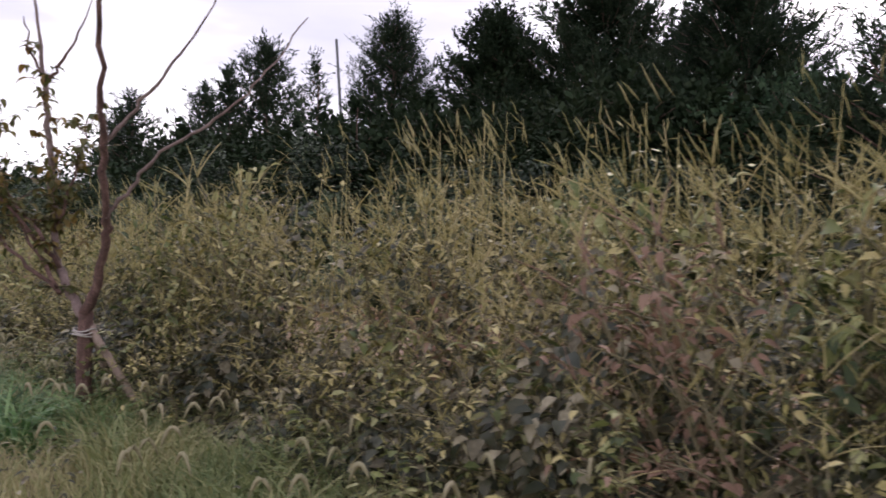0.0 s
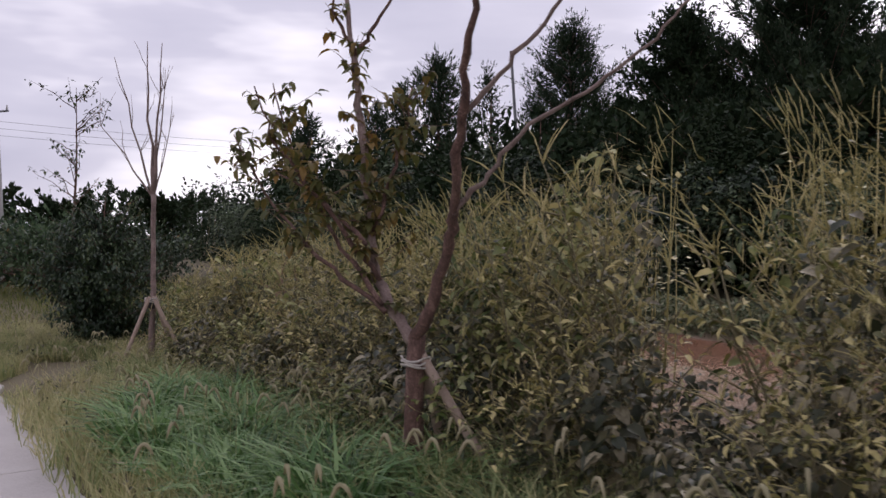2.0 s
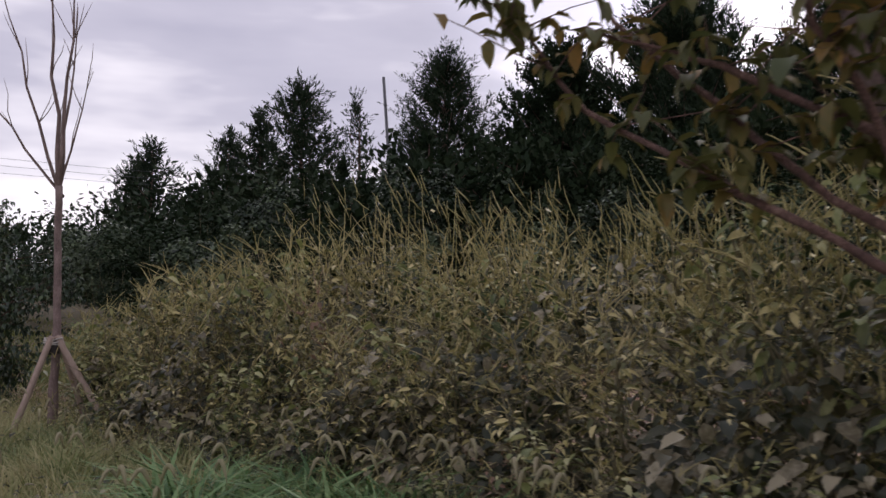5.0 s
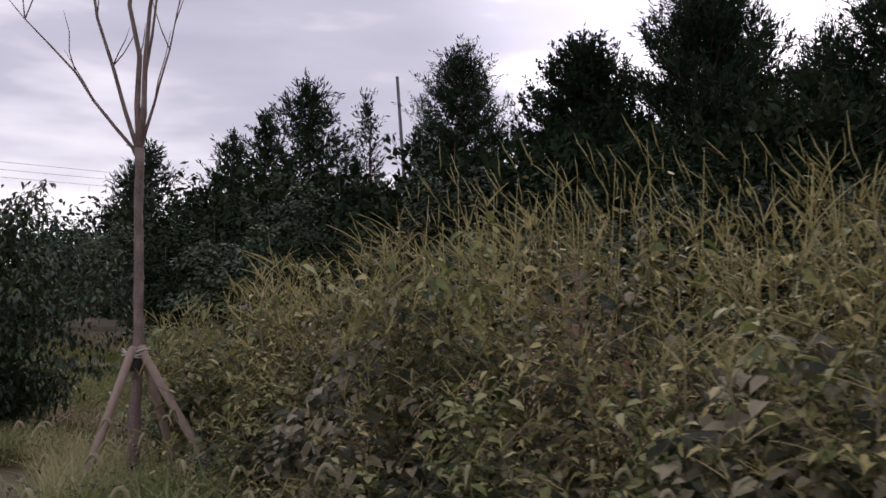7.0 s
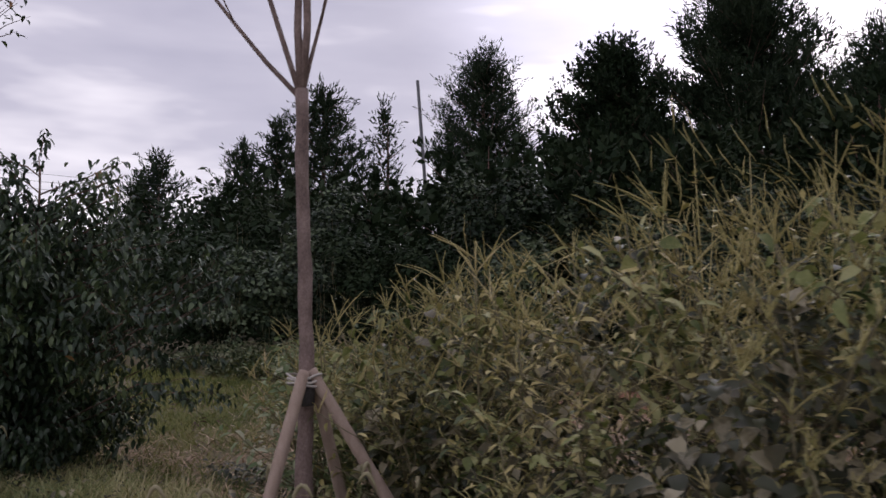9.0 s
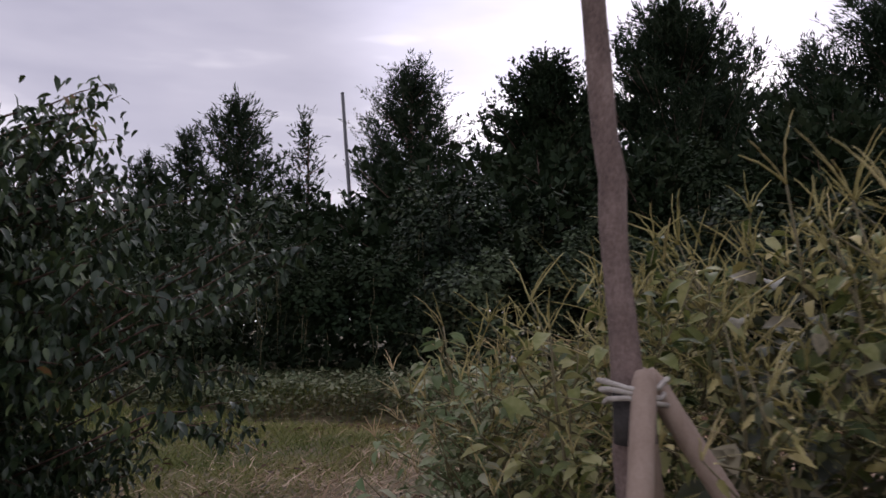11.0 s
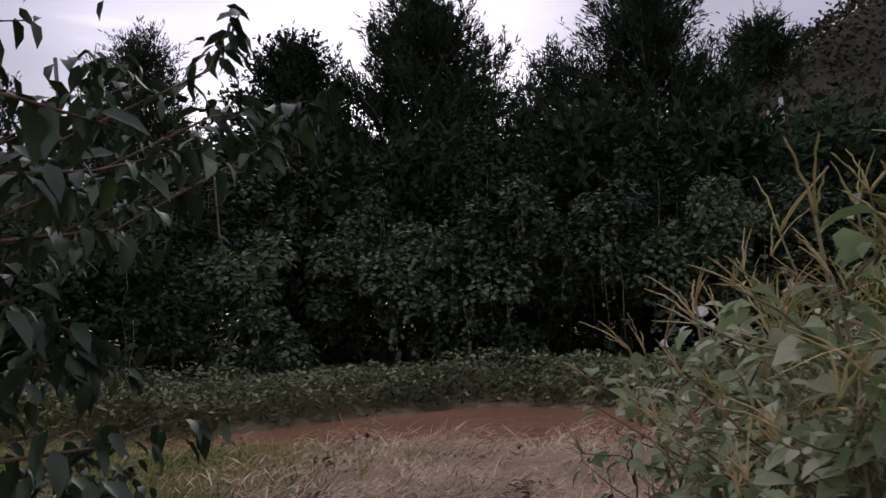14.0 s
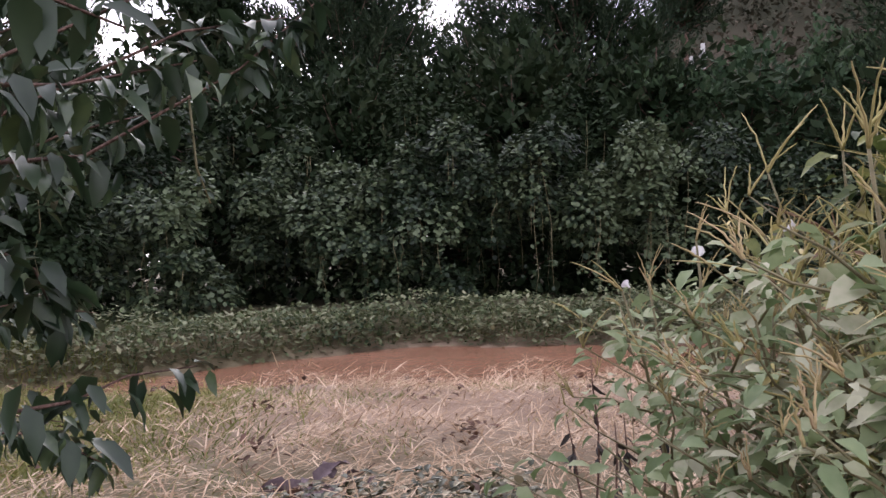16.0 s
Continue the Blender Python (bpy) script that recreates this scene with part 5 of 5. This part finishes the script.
def sparse_sapling():
    s, o = 13.4, 2.05
    z0 = float(gz(s, o))
    root = empty("sparse_sapling", "thin young tree with sparse dark leaves beyond the bush", "tree", "planted path trees", at=W(s, o, z0))
    r = random.Random(91)
    trunk = wobble((0, 0, -0.1), (0.1, 0.05, 5.3 - z0), 6, 0.06, r)
    tubes("trunk", [(trunk, [0.05, 0.045, 0.04, 0.033, 0.024, 0.014, 0.005])], M_DARKBARK, root, sides=8)
    B, D = [], []
    for i in range(26):
        p = trunk[0].lerp(trunk[-1], r.uniform(0.4, 0.95))
        a = r.uniform(0, 6.28)
        q = p + Vector((math.cos(a) * r.uniform(0.4, 1.2), math.sin(a) * r.uniform(0.4, 1.2), r.uniform(0.2, 0.9)))
        pts = wobble(p, q, 4, 0.05, r)
        tubes("branch", [(pts, [0.012, 0.010, 0.008, 0.005, 0.002])], M_DARKBARK, root, sides=5)
        for _ in range(13):
            j = r.randrange(1, 4)
            B.append(tuple(pts[j].lerp(pts[j + 1], r.random()) + Vector((r.gauss(0, 0.05), r.gauss(0, 0.05), r.gauss(0, 0.05)))))
            D.append((r.gauss(0, 1), r.gauss(0, 1), r.uniform(-1, 0.2)))
    B, D = np.array(B), np.array(D)
    L = rng.uniform(0.07, 0.13, len(B))
    tagged(leaves_object("foliage", B, D, np.tile((0, 0, 1.0), (len(B), 1)), L, L * 0.55, M_SHRUB, root), kind="stuff")


sparse_sapling()


def hill_posts():
    for s, h in ((3.75, 1.5), (3.2, 2.1)):
        z = 8.9
        root = empty("hill_post", "pale utility post on the hillside scrub", "post", "posts on the hillside", at=W(s, 43.0, z))
        tubes("shaft", [([Vector((0, 0, -6.5)), Vector((0, 0, h))], [0.13, 0.11])], M_CONCPOLE, root, sides=8)
        tubes("box", [([Vector((-0.16, 0, h - 0.6)), Vector((0.16, 0, h - 0.6))], [0.16, 0.16])], M_CONCPOLE, root, sides=6)


hill_posts()


# ---- small things at the end of the walk ----
def flower(s, o, z, size, turn):
    root = empty("bindweed_flower", "white trumpet-shaped bindweed flower on a stalk", "flower", "bindweed flowers", at=W(s, o, z))
    n, rings = 12, ((0.0, 0.12), (0.35, 0.2), (0.75, 0.55), (1.0, 1.0))
    V = [Vector((math.cos(2 * math.pi * k / n) * rr * size * 0.5 * (1 + 0.06 * math.cos(5 * 2 * math.pi * k / n)), math.sin(2 * math.pi * k / n) * rr * size * 0.5, zz * size * 0.9)) for zz, rr in rings for k in range(n)]
    F = [(i * n + k, i * n + (k + 1) % n, (i + 1) * n + (k + 1) % n, (i + 1) * n + k) for i in range(3) for k in range(n)]
    petal = mesh_object("petals", V, F, M_PETAL, root, smooth=True)
    petal.rotation_euler = (1.0, 0.3, turn)
    g = float(gz(s, o))
    tubes("stalk", [(wobble((0, 0, 0.005), (0.05, 0.08, g - z), 4, 0.03, random.Random(int(s * 100))), [0.002] * 5)], M_STEM, root, sides=4)


for s, o, z, size, turn in ((7.65, 3.88, 0.90, 0.042, 0.4), (7.89, 3.91, 0.83, 0.042, 2.2), (8.05, 5.76, 0.66, 0.05, 3.0)):
    flower(s, o, z, size, turn)


def dead_stalk(s, o, h, lean, seed):
    r = random.Random(seed)
    root = empty("dead_stalk", "thin dark dead weed stalk with withered leaves", "weed", "dead stalks by the weeds", at=W(s, o, float(gz(s, o))))
    pts = wobble((0, 0, -0.05), (lean, 0.05, h), 5, 0.02, r)
    tubes("stem", [(pts, [0.008, 0.007, 0.006, 0.005, 0.004, 0.002])], M_DARKBARK, root, sides=5)
    B = np.array([tuple(pts[r.randrange(2, 5)].lerp(pts[5], r.random() * 0.4)) for _ in range(7)])
    D = np.array([(r.gauss(0, 0.5), r.gauss(0, 0.5), -1.0) for _ in range(7)])
    L = np.array([r.uniform(0.05, 0.11) for _ in range(7)])
    U = rng.normal(size=(7, 3))
    for k in range(7):
        leaves_object("withered_leaf", B[k:k + 1], D[k:k + 1], U[k:k + 1], L[k:k + 1], L[k:k + 1] * 0.35, M_WRAP, root, "dark curled leaf")


for i, (s, o, h, lean) in enumerate(((8.25, 5.53, 0.95, 0.02), (8.17, 5.05, 0.62, 0.06), (8.05, 4.8, 0.7, -0.05), (7.95, 5.3, 0.85, 0.1), (8.35, 6.0, 0.55, -0.06), (7.85, 4.5, 0.9, 0.12))):
    dead_stalk(s, o, h, lean, 500 + i)


def withered_plant(s, o):
    r = random.Random(9)
    root = empty("withered_plant", "collapsed purple-brown withered plant on the dry grass", "weed", at=W(s, o, float(gz(s, o)) + 0.02))
    B = np.array([(r.gauss(0, 0.12), r.gauss(0, 0.1), abs(r.gauss(0.05, 0.05))) for _ in range(26)])
    D = np.array([(r.gauss(0, 1), r.gauss(0, 1), r.uniform(-0.3, 0.5)) for _ in range(26)])
    L = np.array([r.uniform(0.1, 0.22) for _ in range(26)])
    leaves_object("withered_leaf", B, D, rng.normal(0, 0.5, (26, 3)) + np.array([0, 0, 1]), L, L * 0.6, M_CLOTH, root, droop=0.5)
    tubes("stem", [(wobble((0, 0, -0.03), (0.4, 0.1, 0.12), 4, 0.03, r), [0.008, 0.007, 0.006, 0.005, 0.003])], M_DARKBARK, root, sides=5)


withered_plant(9.97, 6.2)


def low_cover():
    """Broad low weeds among the grass."""
    n = 9000
    s, o = rng.uniform(-10, 16, n), rng.uniform(0.15, 3.0, n)
    ok = (np.sin(s * 1.7 + np.sin(o * 2.1) * 1.4) * np.sin(o * 2.3 + s * 0.4) > -0.1) & ~lush_zone(s, o) & ~((s > 4.5) & (s < 8.8) & (np.abs(o - np.interp(s, [4, 7.2, 8.2], [-0.4, 1.0, 1.35])) < 0.55))
    s, o = s[ok], o[ok]
    n = len(s)
    L = rng.uniform(0.035, 0.095, n)
    ob = leaves_object("low_weeds", WN(s, o, gz(s, o) + rng.random(n) * 0.3), rng.normal(size=(n, 3)) * np.array([1, 1, 0.35]), np.tile((0, 0, 1.0), (n, 1)), L, L * 0.6, M_VINE)
    tagged(ob, "low broad-leaved green weeds among the verge grass", "weeds", kind="stuff")
    n = 5000
    s, o = rng.uniform(8.6, 11.2, n), rng.uniform(3.6, 6.3, n)
    ok = np.sin(s * 2.2) + np.sin(o * 3.1 + s) > 0.4
    s, o = s[ok], o[ok]
    n = len(s)
    L = rng.uniform(0.04, 0.10, n)
    ob = leaves_object("plain_weeds", WN(s, o, gz(s, o) + rng.random(n) * 0.2), rng.normal(size=(n, 3)) * np.array([1, 1, 0.35]), np.tile((0, 0, 1.0), (n, 1)), L, L * 0.65, M_VINE)
    tagged(ob, "low green weeds at the edge of the flattened grass", "weeds", kind="stuff")


low_cover()
